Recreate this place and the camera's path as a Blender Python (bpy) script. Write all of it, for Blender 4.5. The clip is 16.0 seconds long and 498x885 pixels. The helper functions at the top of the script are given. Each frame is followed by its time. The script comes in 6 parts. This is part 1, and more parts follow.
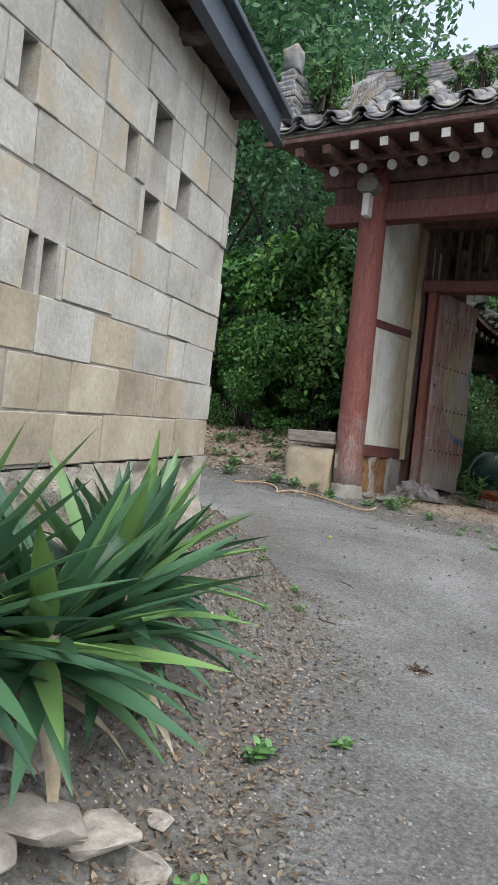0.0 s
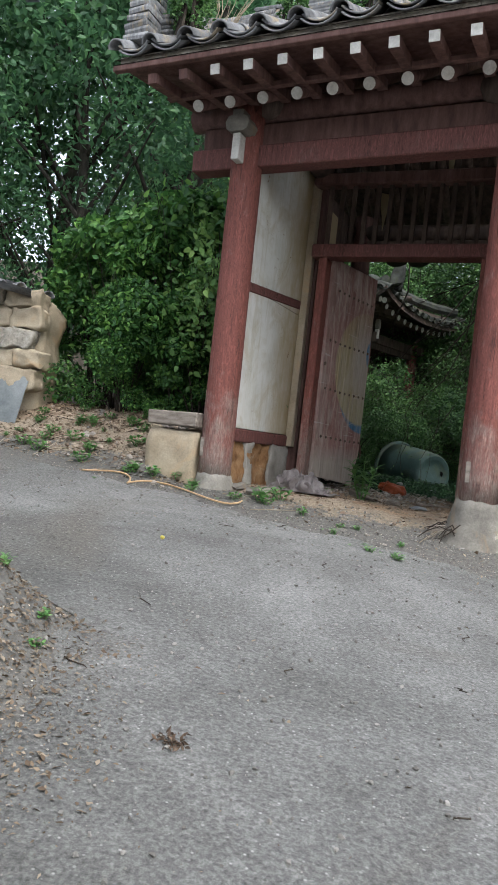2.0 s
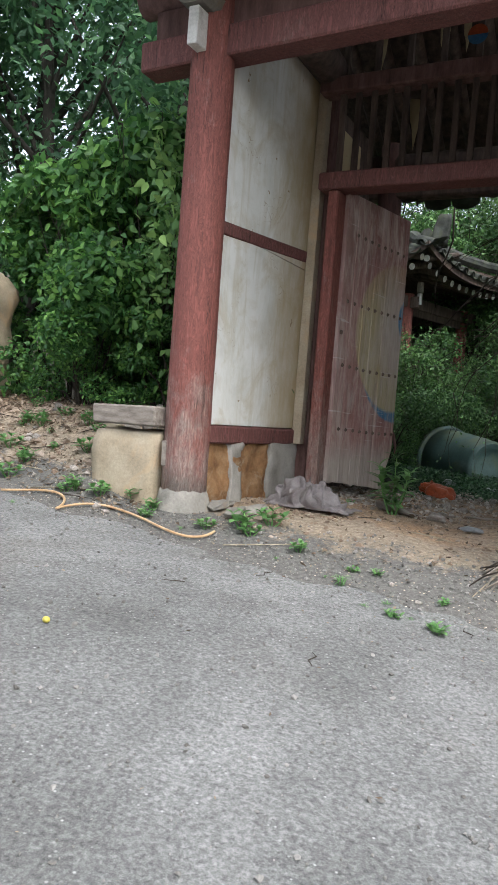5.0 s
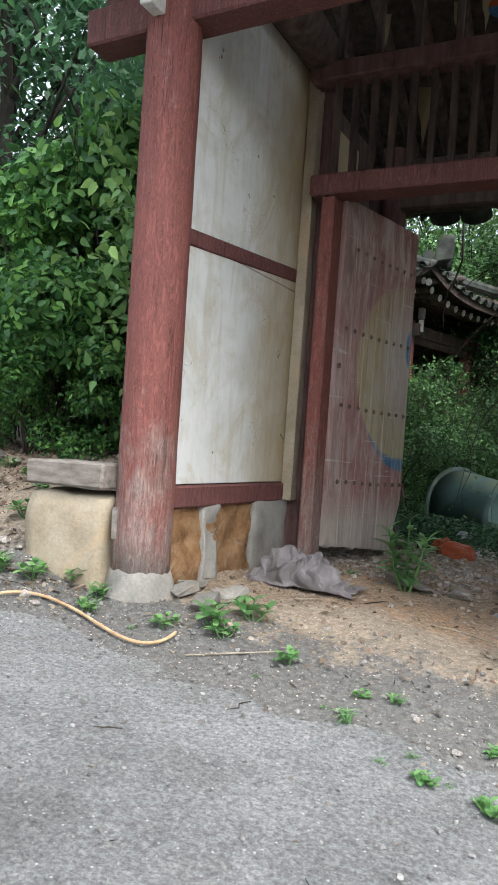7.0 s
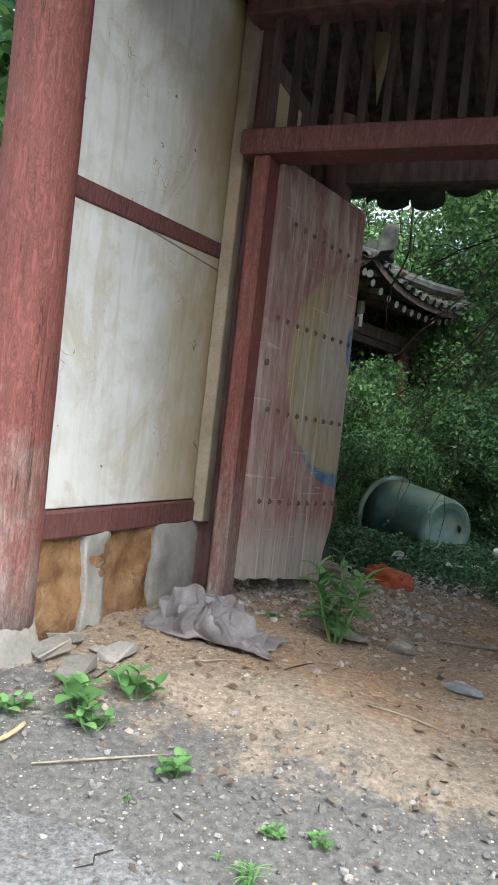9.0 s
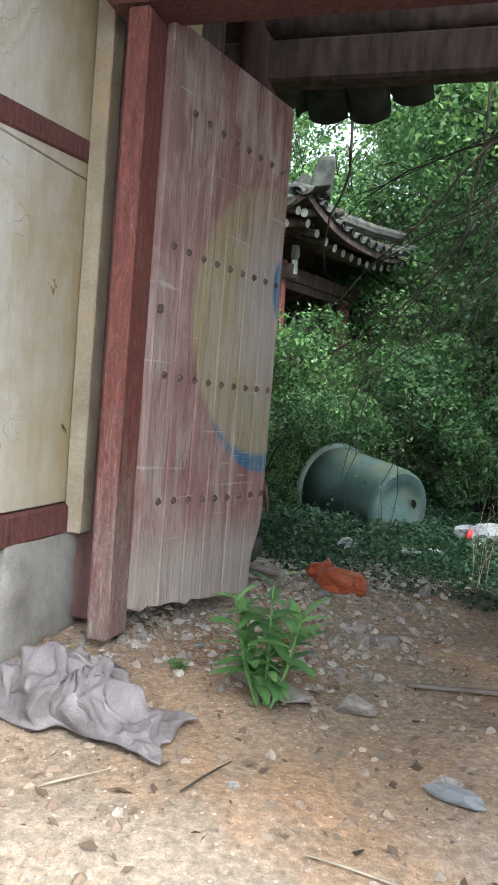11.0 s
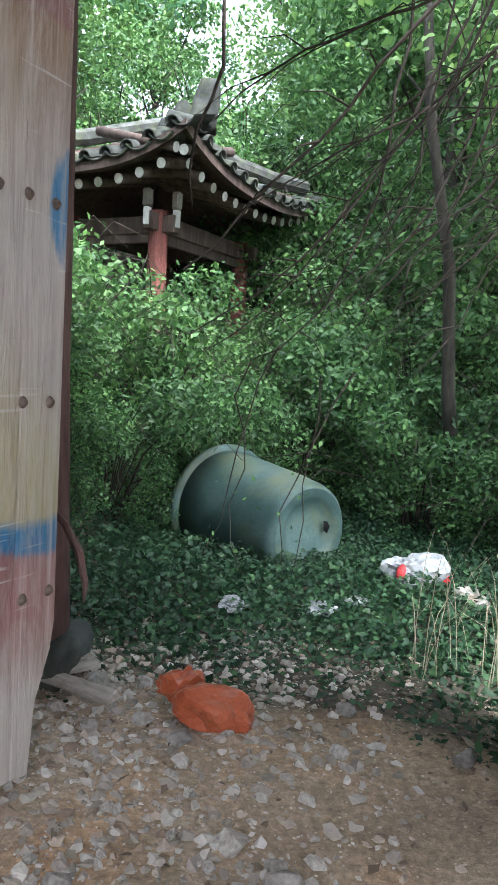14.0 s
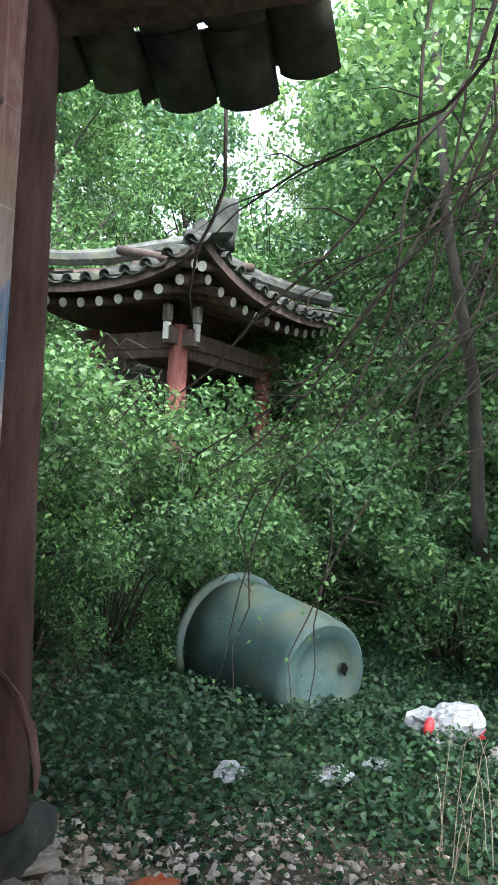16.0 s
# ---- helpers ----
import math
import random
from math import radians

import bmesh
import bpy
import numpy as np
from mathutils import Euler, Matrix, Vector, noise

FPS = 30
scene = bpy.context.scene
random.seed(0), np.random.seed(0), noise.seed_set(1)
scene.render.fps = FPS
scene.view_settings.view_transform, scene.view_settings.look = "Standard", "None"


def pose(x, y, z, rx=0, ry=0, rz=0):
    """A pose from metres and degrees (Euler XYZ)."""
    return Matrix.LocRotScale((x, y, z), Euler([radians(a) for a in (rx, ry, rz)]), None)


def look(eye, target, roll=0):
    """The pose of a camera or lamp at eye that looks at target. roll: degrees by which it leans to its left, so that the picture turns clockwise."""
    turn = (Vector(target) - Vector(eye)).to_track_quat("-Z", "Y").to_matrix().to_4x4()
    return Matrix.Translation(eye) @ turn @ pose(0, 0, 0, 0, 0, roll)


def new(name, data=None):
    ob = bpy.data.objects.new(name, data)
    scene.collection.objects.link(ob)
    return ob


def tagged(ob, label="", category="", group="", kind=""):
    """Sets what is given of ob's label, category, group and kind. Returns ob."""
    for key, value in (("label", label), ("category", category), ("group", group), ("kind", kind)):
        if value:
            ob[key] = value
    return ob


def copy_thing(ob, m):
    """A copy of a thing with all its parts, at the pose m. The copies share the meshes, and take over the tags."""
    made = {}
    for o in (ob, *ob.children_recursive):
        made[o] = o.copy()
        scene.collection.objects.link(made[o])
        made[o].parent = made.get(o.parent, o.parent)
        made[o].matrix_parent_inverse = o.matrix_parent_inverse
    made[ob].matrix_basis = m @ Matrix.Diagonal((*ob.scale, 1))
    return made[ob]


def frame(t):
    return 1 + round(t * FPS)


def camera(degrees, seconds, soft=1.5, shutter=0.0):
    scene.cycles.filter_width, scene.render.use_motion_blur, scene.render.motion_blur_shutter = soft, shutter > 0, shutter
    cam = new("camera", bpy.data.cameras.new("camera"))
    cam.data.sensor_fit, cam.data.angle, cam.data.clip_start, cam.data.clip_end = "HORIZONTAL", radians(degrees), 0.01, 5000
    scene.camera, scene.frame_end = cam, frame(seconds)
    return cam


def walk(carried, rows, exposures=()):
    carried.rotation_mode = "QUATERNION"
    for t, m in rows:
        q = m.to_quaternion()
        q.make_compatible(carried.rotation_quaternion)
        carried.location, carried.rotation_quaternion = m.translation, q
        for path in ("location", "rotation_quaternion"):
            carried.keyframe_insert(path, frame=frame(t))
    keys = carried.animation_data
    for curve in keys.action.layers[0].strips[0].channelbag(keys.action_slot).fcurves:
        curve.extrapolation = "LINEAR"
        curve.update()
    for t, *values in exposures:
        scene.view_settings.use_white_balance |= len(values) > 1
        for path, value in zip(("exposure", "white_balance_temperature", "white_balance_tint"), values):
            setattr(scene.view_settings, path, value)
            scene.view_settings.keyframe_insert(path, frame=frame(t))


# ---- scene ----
cam = camera(36.4, 16.0, 0.75)
METRES, EYE, TILT, LEAN, TURN = 9.0, 1.28, -2.8, 0.0, 15.8
ROWS = [
    (0.0, 0.0, 0.0, 0.0, -0.29, 2.69, -6.11),
    (0.5, 0.0259, 0.0303, 0.0044, -2.99, 3.18, -6.29),
    (1.0, 0.0525, 0.0623, 0.0054, -4.5, 3.2, -6.36),
    (1.5, 0.078, 0.0896, 0.005, -4.6, 2.76, -6.05),
    (2.0, 0.0944, 0.1253, 0.005, -4.57, 2.65, -6.2),
    (2.5, 0.1114, 0.1577, 0.0103, -3.86, 2.51, -6.29),
    (3.0, 0.126, 0.1907, 0.0166, -3.12, 2.0, -6.34),
    (3.5, 0.132, 0.2303, 0.0183, -2.3, 1.33, -6.27),
    (4.0, 0.1432, 0.2654, 0.0211, -0.99, 0.72, -5.74),
    (4.5, 0.1536, 0.3024, 0.0286, -0.58, 0.49, -4.95),
    (7.0, 0.1726, 0.4595, 0.0608, -0.92, 2.87, -4.1),
    (7.5, 0.1784, 0.482, 0.0662, -1.94, 2.98, -4.68),
    (8.0, 0.1753, 0.5077, 0.0714, -3.45, 2.92, -5.32),
    (8.5, 0.1773, 0.5297, 0.0734, -4.76, 3.03, -5.81),
    (9.0, 0.1888, 0.5575, 0.0813, -6.17, 2.38, -6.11),
    (11.5, 0.2336, 0.7187, 0.1011, -11.75, -1.04, -3.32),
    (12.0, 0.2499, 0.7511, 0.1051, -13.29, -1.77, -2.77),
    (12.5, 0.2602, 0.7871, 0.1076, -15.01, -2.67, -2.67),
    (13.0, 0.2748, 0.8153, 0.1126, -15.95, -3.12, -2.5),
    (13.5, 0.2926, 0.8447, 0.1199, -16.62, -3.12, -2.39),
    (14.0, 0.3015, 0.8693, 0.1246, -17.04, -2.33, -2.38),
    (14.5, 0.3112, 0.8843, 0.1305, -16.25, -0.5, -2.32),
    (15.0, 0.326, 0.8959, 0.1371, -15.31, 1.74, -2.28),
    (15.5, 0.332, 0.9002, 0.14, -14.84, 3.76, -2.33),
    (16.0, 0.3297, 0.9012, 0.1416, -14.28, 5.33, -2.1),
]
EXPOSURES = [(t, e, k, tint) for t, e, k, tint in ((0, 1.35, 6250, 7.5), (2.0, 1.5, 6250, 7.5), (4.5, 1.78, 6250, 7.5), (7.0, 2.05, 6150, 7.0), (8.0, 2.1, 6150, 6.5), (9.0, 2.25, 6100, 6.0), (11.5, 3.12, 6000, 6.5), (12.5, 3.25, 5950, 7.5), (13.5, 3.22, 5950, 8.0), (14.0, 3.45, 5900, 8.0), (15.5, 3.42, 5950, 9.5), (16.0, 3.42, 5950, 9.5))]
walk(cam, [(t, pose(0, 0, EYE, TILT, LEAN, TURN) @ pose(METRES * x, METRES * y, METRES * z, 90 + pitch, roll, yaw)) for t, x, y, z, yaw, pitch, roll in ROWS], EXPOSURES)

# ---- light ----
SUN_EL, SUN_AZ = 58.0, 135.0
world = bpy.data.worlds.new("sky")
scene.world = world
world.use_nodes = True
wn, wl = world.node_tree.nodes, world.node_tree.links
sky = wn.new("ShaderNodeTexSky")
sky.sky_type, sky.sun_disc = "NISHITA", False
sky.sun_elevation, sky.sun_rotation = radians(SUN_EL), radians(SUN_AZ)
sky.dust_density, sky.ozone_density = 4.0, 1.0
haze = wn.new("ShaderNodeHueSaturation")
haze.inputs["Saturation"].default_value = 0.4
wl.new(sky.outputs[0], haze.inputs["Color"])
wl.new(haze.outputs[0], wn["Background"].inputs[0])
wn["Background"].inputs[1].default_value = 0.15
sun = new("sun", bpy.data.lights.new("sun", "SUN"))
sun.data.energy, sun.data.angle, sun.data.color = 0.5, radians(45), (1.0, 0.97, 0.93)
_a = radians(SUN_AZ)
sun.matrix_world = look((0, 0, 0), (-math.sin(_a), -math.cos(_a), -math.tan(radians(SUN_EL))))


# ---- materials ----
def nodes(name):
    m = bpy.data.materials.new(name)
    m.use_nodes = True
    t = m.node_tree
    return m, t.nodes, t.links, t.nodes["Principled BSDF"]


def ramp(n, l, src, stops):
    r = n.new("ShaderNodeValToRGB")
    e = r.color_ramp.elements
    while len(e) < len(stops):
        e.new(0.5)
    for k, (p, c) in zip(e, stops):
        k.position, k.color = p, (*c, 1) if len(c) == 3 else c
    l.new(src, r.inputs[0])
    return r.outputs[0]


def mixc(n, l, fac, a, b, mode="MIX"):
    m = n.new("ShaderNodeMix")
    m.data_type, m.blend_type = "RGBA", mode
    for s, v in ((0, fac), (6, a), (7, b)):
        if isinstance(v, (int, float)):
            m.inputs[s].default_value = v
        elif isinstance(v, tuple):
            m.inputs[s].default_value = (*v, 1)
        else:
            l.new(v, m.inputs[s])
    return m.outputs[2]


def coords(n, l, stretch=(1, 1, 1), kind="Object"):
    c = n.new("ShaderNodeTexCoord")
    mp = n.new("ShaderNodeMapping")
    mp.inputs["Scale"].default_value = stretch
    l.new(c.outputs[kind], mp.inputs[0])
    return mp.outputs[0]


def tex(n, l, vec, scale, detail=6, rough=0.6, dist=0.0):
    t = n.new("ShaderNodeTexNoise")
    t.inputs["Scale"].default_value, t.inputs["Detail"].default_value = scale, detail
    t.inputs["Roughness"].default_value, t.inputs["Distortion"].default_value = rough, dist
    l.new(vec, t.inputs["Vector"])
    return t.outputs["Fac"]


def bump(n, l, b, height, strength, dist=0.01):
    k = n.new("ShaderNodeBump")
    k.inputs["Strength"].default_value, k.inputs["Distance"].default_value = strength, dist
    l.new(height, k.inputs["Height"])
    l.new(k.outputs[0], b.inputs["Normal"])


def surface(name, dark, mid, light, scale=4.0, fine=60.0, rough=0.85, relief=0.4, dist=0.006, stretch=(1, 1, 1), stain=None, vary=0.15, metal=0.0, stain_at=(0.55, 0.7)):
    """A weathered surface: broad variation, fine grain, optional stains, a little random shift per object."""
    m, n, l, b = nodes(name)
    v = coords(n, l, stretch)
    info = n.new("ShaderNodeObjectInfo")
    off = n.new("ShaderNodeVectorMath")
    off.operation = "SCALE"
    l.new(info.outputs["Random"], off.inputs["Scale"])
    off.inputs[0].default_value = (13.0, 7.0, 5.0)
    add = n.new("ShaderNodeVectorMath")
    l.new(v, add.inputs[0])
    l.new(off.outputs[0], add.inputs[1])
    v = add.outputs[0]
    big, small = tex(n, l, v, scale, 5), tex(n, l, v, fine, 4, 0.7)
    c = ramp(n, l, big, [(0.3, dark), (0.5, mid), (0.72, light)])
    g = ramp(n, l, small, [(0.25, (0.55, 0.55, 0.55)), (0.75, (1.0, 1.0, 1.0))])
    c = mixc(n, l, 0.7, c, g, "MULTIPLY")
    if stain:
        s = ramp(n, l, tex(n, l, v, scale * 0.6, 8, 0.7, 0.6), [(stain_at[0], (0, 0, 0)), (stain_at[1], (1, 1, 1))])
        c = mixc(n, l, s, c, stain)
    hs = n.new("ShaderNodeHueSaturation")
    mr = n.new("ShaderNodeMapRange")
    mr.inputs[3].default_value, mr.inputs[4].default_value = 1 - vary, 1 + vary
    l.new(info.outputs["Random"], mr.inputs[0])
    l.new(mr.outputs[0], hs.inputs["Value"])
    l.new(c, hs.inputs["Color"])
    l.new(hs.outputs[0], b.inputs["Base Color"])
    b.inputs["Roughness"].default_value, b.inputs["Metallic"].default_value = rough, metal
    b.inputs["Specular IOR Level"].default_value = 0.25
    hgt = mixc(n, l, 0.5, big, small)
    bump(n, l, b, hgt, relief, dist)
    return m


def leafy(name, dark, mid, light, translucent=0.35, rough=0.5, single=False):
    m, n, l, b = nodes(name)
    geo = n.new("ShaderNodeObjectInfo" if single else "ShaderNodeNewGeometry")
    c = ramp(n, l, geo.outputs["Random" if single else "Random Per Island"], [(0.0, dark), (0.55, mid), (1.0, light)])
    g = tex(n, l, coords(n, l), 1.2, 3)
    c = mixc(n, l, 0.75, c, ramp(n, l, g, [(0.35, (0.72, 0.76, 0.72)), (0.65, (1.15, 1.15, 1.05))]), "MULTIPLY")
    l.new(c, b.inputs["Base Color"])
    b.inputs["Roughness"].default_value = rough
    b.inputs["Specular IOR Level"].default_value = 0.35
    tr = n.new("ShaderNodeBsdfTranslucent")
    l.new(c, tr.inputs[0])
    mx = n.new("ShaderNodeMixShader")
    mx.inputs[0].default_value = translucent
    l.new(b.outputs[0], mx.inputs[1])
    l.new(tr.outputs[0], mx.inputs[2])
    l.new(mx.outputs[0], n["Material Output"].inputs[0])
    return m


def painted_wood(name, paint, bare, worn_top, worn_bottom, amount=0.5):
    """Old oil paint on timber: grain along z, cracks, bare weathered wood towards the foot."""
    m, n, l, b = nodes(name)
    v = coords(n, l, (9, 9, 0.8))
    grain = tex(n, l, v, 5, 8, 0.7, 0.8)
    v2 = coords(n, l, (1, 1, 0.6))
    patch = tex(n, l, v2, 6, 8, 0.75)
    sep = n.new("ShaderNodeSeparateXYZ")
    l.new(coords(n, l), sep.inputs[0])
    mr = n.new("ShaderNodeMapRange")
    mr.inputs[1].default_value, mr.inputs[2].default_value = worn_bottom, worn_top
    mr.inputs[3].default_value, mr.inputs[4].default_value = 0.30, -0.10
    l.new(sep.outputs[2], mr.inputs[0])
    ad = n.new("ShaderNodeMath")
    l.new(mr.outputs[0], ad.inputs[0])
    l.new(patch, ad.inputs[1])
    ad2 = n.new("ShaderNodeMath")
    ad2.operation = "MULTIPLY_ADD"
    l.new(grain, ad2.inputs[0])
    ad2.inputs[1].default_value = 0.35
    l.new(ad.outputs[0], ad2.inputs[2])
    wear = ramp(n, l, ad2.outputs[0], [(amount + 0.08, (0, 0, 0)), (amount + 0.42, (1, 1, 1))])
    p = mixc(n, l, 0.55, paint, ramp(n, l, grain, [(0.3, (0.4, 0.36, 0.36)), (0.7, (1.25, 1.1, 1.1))]), "MULTIPLY")
    w = mixc(n, l, 0.6, bare, ramp(n, l, grain, [(0.3, (0.35, 0.33, 0.32)), (0.7, (1.2, 1.15, 1.1))]), "MULTIPLY")
    c = mixc(n, l, wear, p, w)
    figure = tex(n, l, coords(n, l, (5, 5, 1.3)), 5, 3, 0.5, 2.4)
    c = mixc(n, l, 0.85, c, ramp(n, l, figure, [(0.36, (1.1, 1.08, 1.08)), (0.43, (0.6, 0.56, 0.55)), (0.48, (1, 1, 1)), (0.55, (0.72, 0.69, 0.68)), (0.62, (1.2, 1.16, 1.14))]), "MULTIPLY")
    split = ramp(n, l, tex(n, l, coords(n, l, (11, 11, 0.35)), 2.6, 4, 0.5, 0.6), [(0.485, (0, 0, 0)), (0.498, (1, 1, 1)), (0.511, (0, 0, 0))])
    here = ramp(n, l, tex(n, l, coords(n, l, (2, 2, 0.7)), 2.0, 3), [(0.52, (0, 0, 0)), (0.58, (0.85, 0.85, 0.85))])
    crack = mixc(n, l, 1.0, split, here, "MULTIPLY")
    c = mixc(n, l, crack, c, (0.03, 0.02, 0.017))
    l.new(c, b.inputs["Base Color"])
    b.inputs["Roughness"].default_value = 0.75
    b.inputs["Specular IOR Level"].default_value = 0.3
    relief = mixc(n, l, 0.5, grain, figure)
    bump(n, l, b, mixc(n, l, crack, relief, (0, 0, 0)), 0.9, 0.012)
    return m


def gritty(name, base, pale, dark, tint, grain, specks, contrast=1.0, relief=1.0, spill=False):
    """Ground with visible aggregate: blotches, grains, pale chips and dark pits."""
    m, n, l, b = nodes(name)
    v = coords(n, l)
    c = ramp(n, l, tex(n, l, v, 0.9, 7, 0.65, 0.4), [(0.3, dark), (0.5, base), (0.7, pale)])
    c = mixc(n, l, ramp(n, l, tex(n, l, v, 0.5, 8, 0.7, 0.8), [(0.52, (0, 0, 0)), (0.68, (1, 1, 1))]), c, tint)
    if spill:
        # grey road grit carried a little way into the gateway
        dot = n.new("ShaderNodeVectorMath")
        dot.operation = "DOT_PRODUCT"
        l.new(v, dot.inputs[0])
        dot.inputs[1].default_value = (0.208, 0.978, 0.0)
        sm = n.new("ShaderNodeMath")
        sm.operation = "MULTIPLY_ADD"
        l.new(tex(n, l, v, 2.5, 8, 0.75), sm.inputs[0])
        sm.inputs[1].default_value = 1.5
        l.new(dot.outputs["Value"], sm.inputs[2])
        mr = n.new("ShaderNodeMapRange")
        mr.inputs[1].default_value, mr.inputs[2].default_value = 8.75, 8.3
        l.new(sm.outputs[0], mr.inputs[0])
        c = mixc(n, l, mr.outputs[0], c, (0.112, 0.108, 0.10))
        # pale trodden sand where the road grit gives way
        lo, hi = n.new("ShaderNodeMapRange"), n.new("ShaderNodeMapRange")
        lo.inputs[1].default_value, lo.inputs[2].default_value = 8.35, 8.6
        hi.inputs[1].default_value, hi.inputs[2].default_value = 9.0, 8.75
        for k in (lo, hi):
            l.new(sm.outputs[0], k.inputs[0])
        both_ends = n.new("ShaderNodeMath")
        both_ends.operation = "MULTIPLY"
        l.new(lo.outputs[0], both_ends.inputs[0])
        l.new(hi.outputs[0], both_ends.inputs[1])
        c = mixc(n, l, both_ends.outputs[0], c, (0.26, 0.212, 0.158))
        # dark leaf mould past the rear posts
        mr = n.new("ShaderNodeMapRange")
        mr.inputs[1].default_value, mr.inputs[2].default_value = 11.4, 11.9
        l.new(sm.outputs[0], mr.inputs[0])
        c = mixc(n, l, mr.outputs[0], c, (0.06, 0.05, 0.037))
    fine = tex(n, l, v, grain, 5, 0.8)
    c = mixc(n, l, 0.85, c, ramp(n, l, fine, [(0.34, (1 - 0.78 * contrast,) * 3), (0.5, (0.95, 0.95, 0.95)), (0.66, (1 + 0.9 * contrast,) * 3)]), "MULTIPLY")
    vo = n.new("ShaderNodeTexVoronoi")
    vo.inputs["Scale"].default_value, vo.inputs["Randomness"].default_value = specks, 1.0
    l.new(v, vo.inputs["Vector"])
    chip = ramp(n, l, vo.outputs["Distance"], [(0.12, (1, 1, 1)), (0.24, (0, 0, 0))])
    pick = n.new("ShaderNodeSeparateColor")
    l.new(vo.outputs["Color"], pick.inputs[0])
    sel = ramp(n, l, pick.outputs[0], [(0.42, (0, 0, 0)), (0.47, (1, 1, 1))])
    both = mixc(n, l, 1.0, chip, sel, "MULTIPLY")
    shade = ramp(n, l, pick.outputs[1], [(0.0, dark), (0.45, base), (1.0, tuple(min(0.75, 1.75 * q) for q in pale))])
    c = mixc(n, l, both, c, shade)
    pits = ramp(n, l, tex(n, l, v, specks * 0.4, 6, 0.75), [(0.60, (0, 0, 0)), (0.70, (1, 1, 1))])
    c = mixc(n, l, mixc(n, l, 0.6, (0, 0, 0), pits), c, tuple(0.55 * q for q in dark))
    l.new(c, b.inputs["Base Color"])
    b.inputs["Roughness"].default_value = 0.92
    b.inputs["Specular IOR Level"].default_value = 0.2
    hgt = mixc(n, l, 0.5, fine, tex(n, l, v, grain * 0.3, 4))
    bump(n, l, b, hgt, relief, 0.02)
    return m


CONCRETE = gritty("road_concrete", (0.142, 0.142, 0.139), (0.20, 0.20, 0.196), (0.082, 0.082, 0.078), (0.115, 0.109, 0.10), 56, 42, 0.75, 1.0)
DIRT = gritty("dirt", (0.29, 0.22, 0.155), (0.37, 0.305, 0.24), (0.215, 0.158, 0.11), (0.34, 0.21, 0.12), 34, 40, 0.6, 0.8, True)
BLOCK = surface("cement_block", (0.29, 0.275, 0.24), (0.385, 0.37, 0.335), (0.46, 0.45, 0.42), 3.5, 45, 0.92, 1.0, 0.012, stain=(0.36, 0.285, 0.18), vary=0.1, stain_at=(0.52, 0.72))
BLOCK_TAN = surface("stained_block", (0.26, 0.22, 0.165), (0.36, 0.31, 0.235), (0.44, 0.395, 0.31), 3.0, 45, 0.95, 0.9, 0.008, vary=0.12)
MORTAR = surface("mortar", (0.22, 0.205, 0.18), (0.33, 0.31, 0.28), (0.44, 0.42, 0.38), 4, 90, 0.95, 0.7, 0.008)
RUBBLE = surface("rubble_footing", (0.20, 0.18, 0.15), (0.36, 0.33, 0.28), (0.52, 0.48, 0.42), 9, 40, 0.95, 1.0, 0.03, stain=(0.30, 0.24, 0.16))
STONE = surface("stone", (0.21, 0.185, 0.16), (0.33, 0.295, 0.26), (0.46, 0.43, 0.385), 6, 60, 0.9, 0.7, 0.01, vary=0.3)
REDPOST = painted_wood("red_painted_timber", (0.215, 0.082, 0.067), (0.29, 0.245, 0.22), 1.9, 0.75, 0.57)
REDBEAM = painted_wood("dull_red_beam", (0.165, 0.073, 0.066), (0.20, 0.155, 0.135), -5, -6, 0.56)
DARKWOOD = surface("dark_timber", (0.05, 0.037, 0.032), (0.095, 0.068, 0.057), (0.15, 0.112, 0.092), 5, 60, 0.85, 0.5, 0.006, (3, 3, 0.6))
SLATWOOD = surface("brown_red_timber", (0.082, 0.045, 0.04), (0.14, 0.077, 0.068), (0.205, 0.122, 0.107), 5, 60, 0.85, 0.5, 0.006, (3, 3, 0.6))
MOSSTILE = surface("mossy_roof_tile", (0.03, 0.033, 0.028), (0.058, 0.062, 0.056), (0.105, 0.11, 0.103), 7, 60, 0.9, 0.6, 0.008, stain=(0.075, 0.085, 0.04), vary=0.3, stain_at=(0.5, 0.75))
PITCH = surface("deep_dark", (0.004, 0.004, 0.004), (0.006, 0.006, 0.006), (0.008, 0.008, 0.008), 5, 60, 0.9, 0.1, 0.002)
GREYWOOD = surface("grey_weathered_wood", (0.17, 0.14, 0.115), (0.29, 0.25, 0.215), (0.40, 0.35, 0.30), 7, 60, 0.9, 0.7, 0.006, (1, 4, 4))
IRON = surface("rusty_iron", (0.06, 0.045, 0.038), (0.12, 0.085, 0.065), (0.20, 0.15, 0.12), 30, 90, 0.8, 0.5, 0.003)


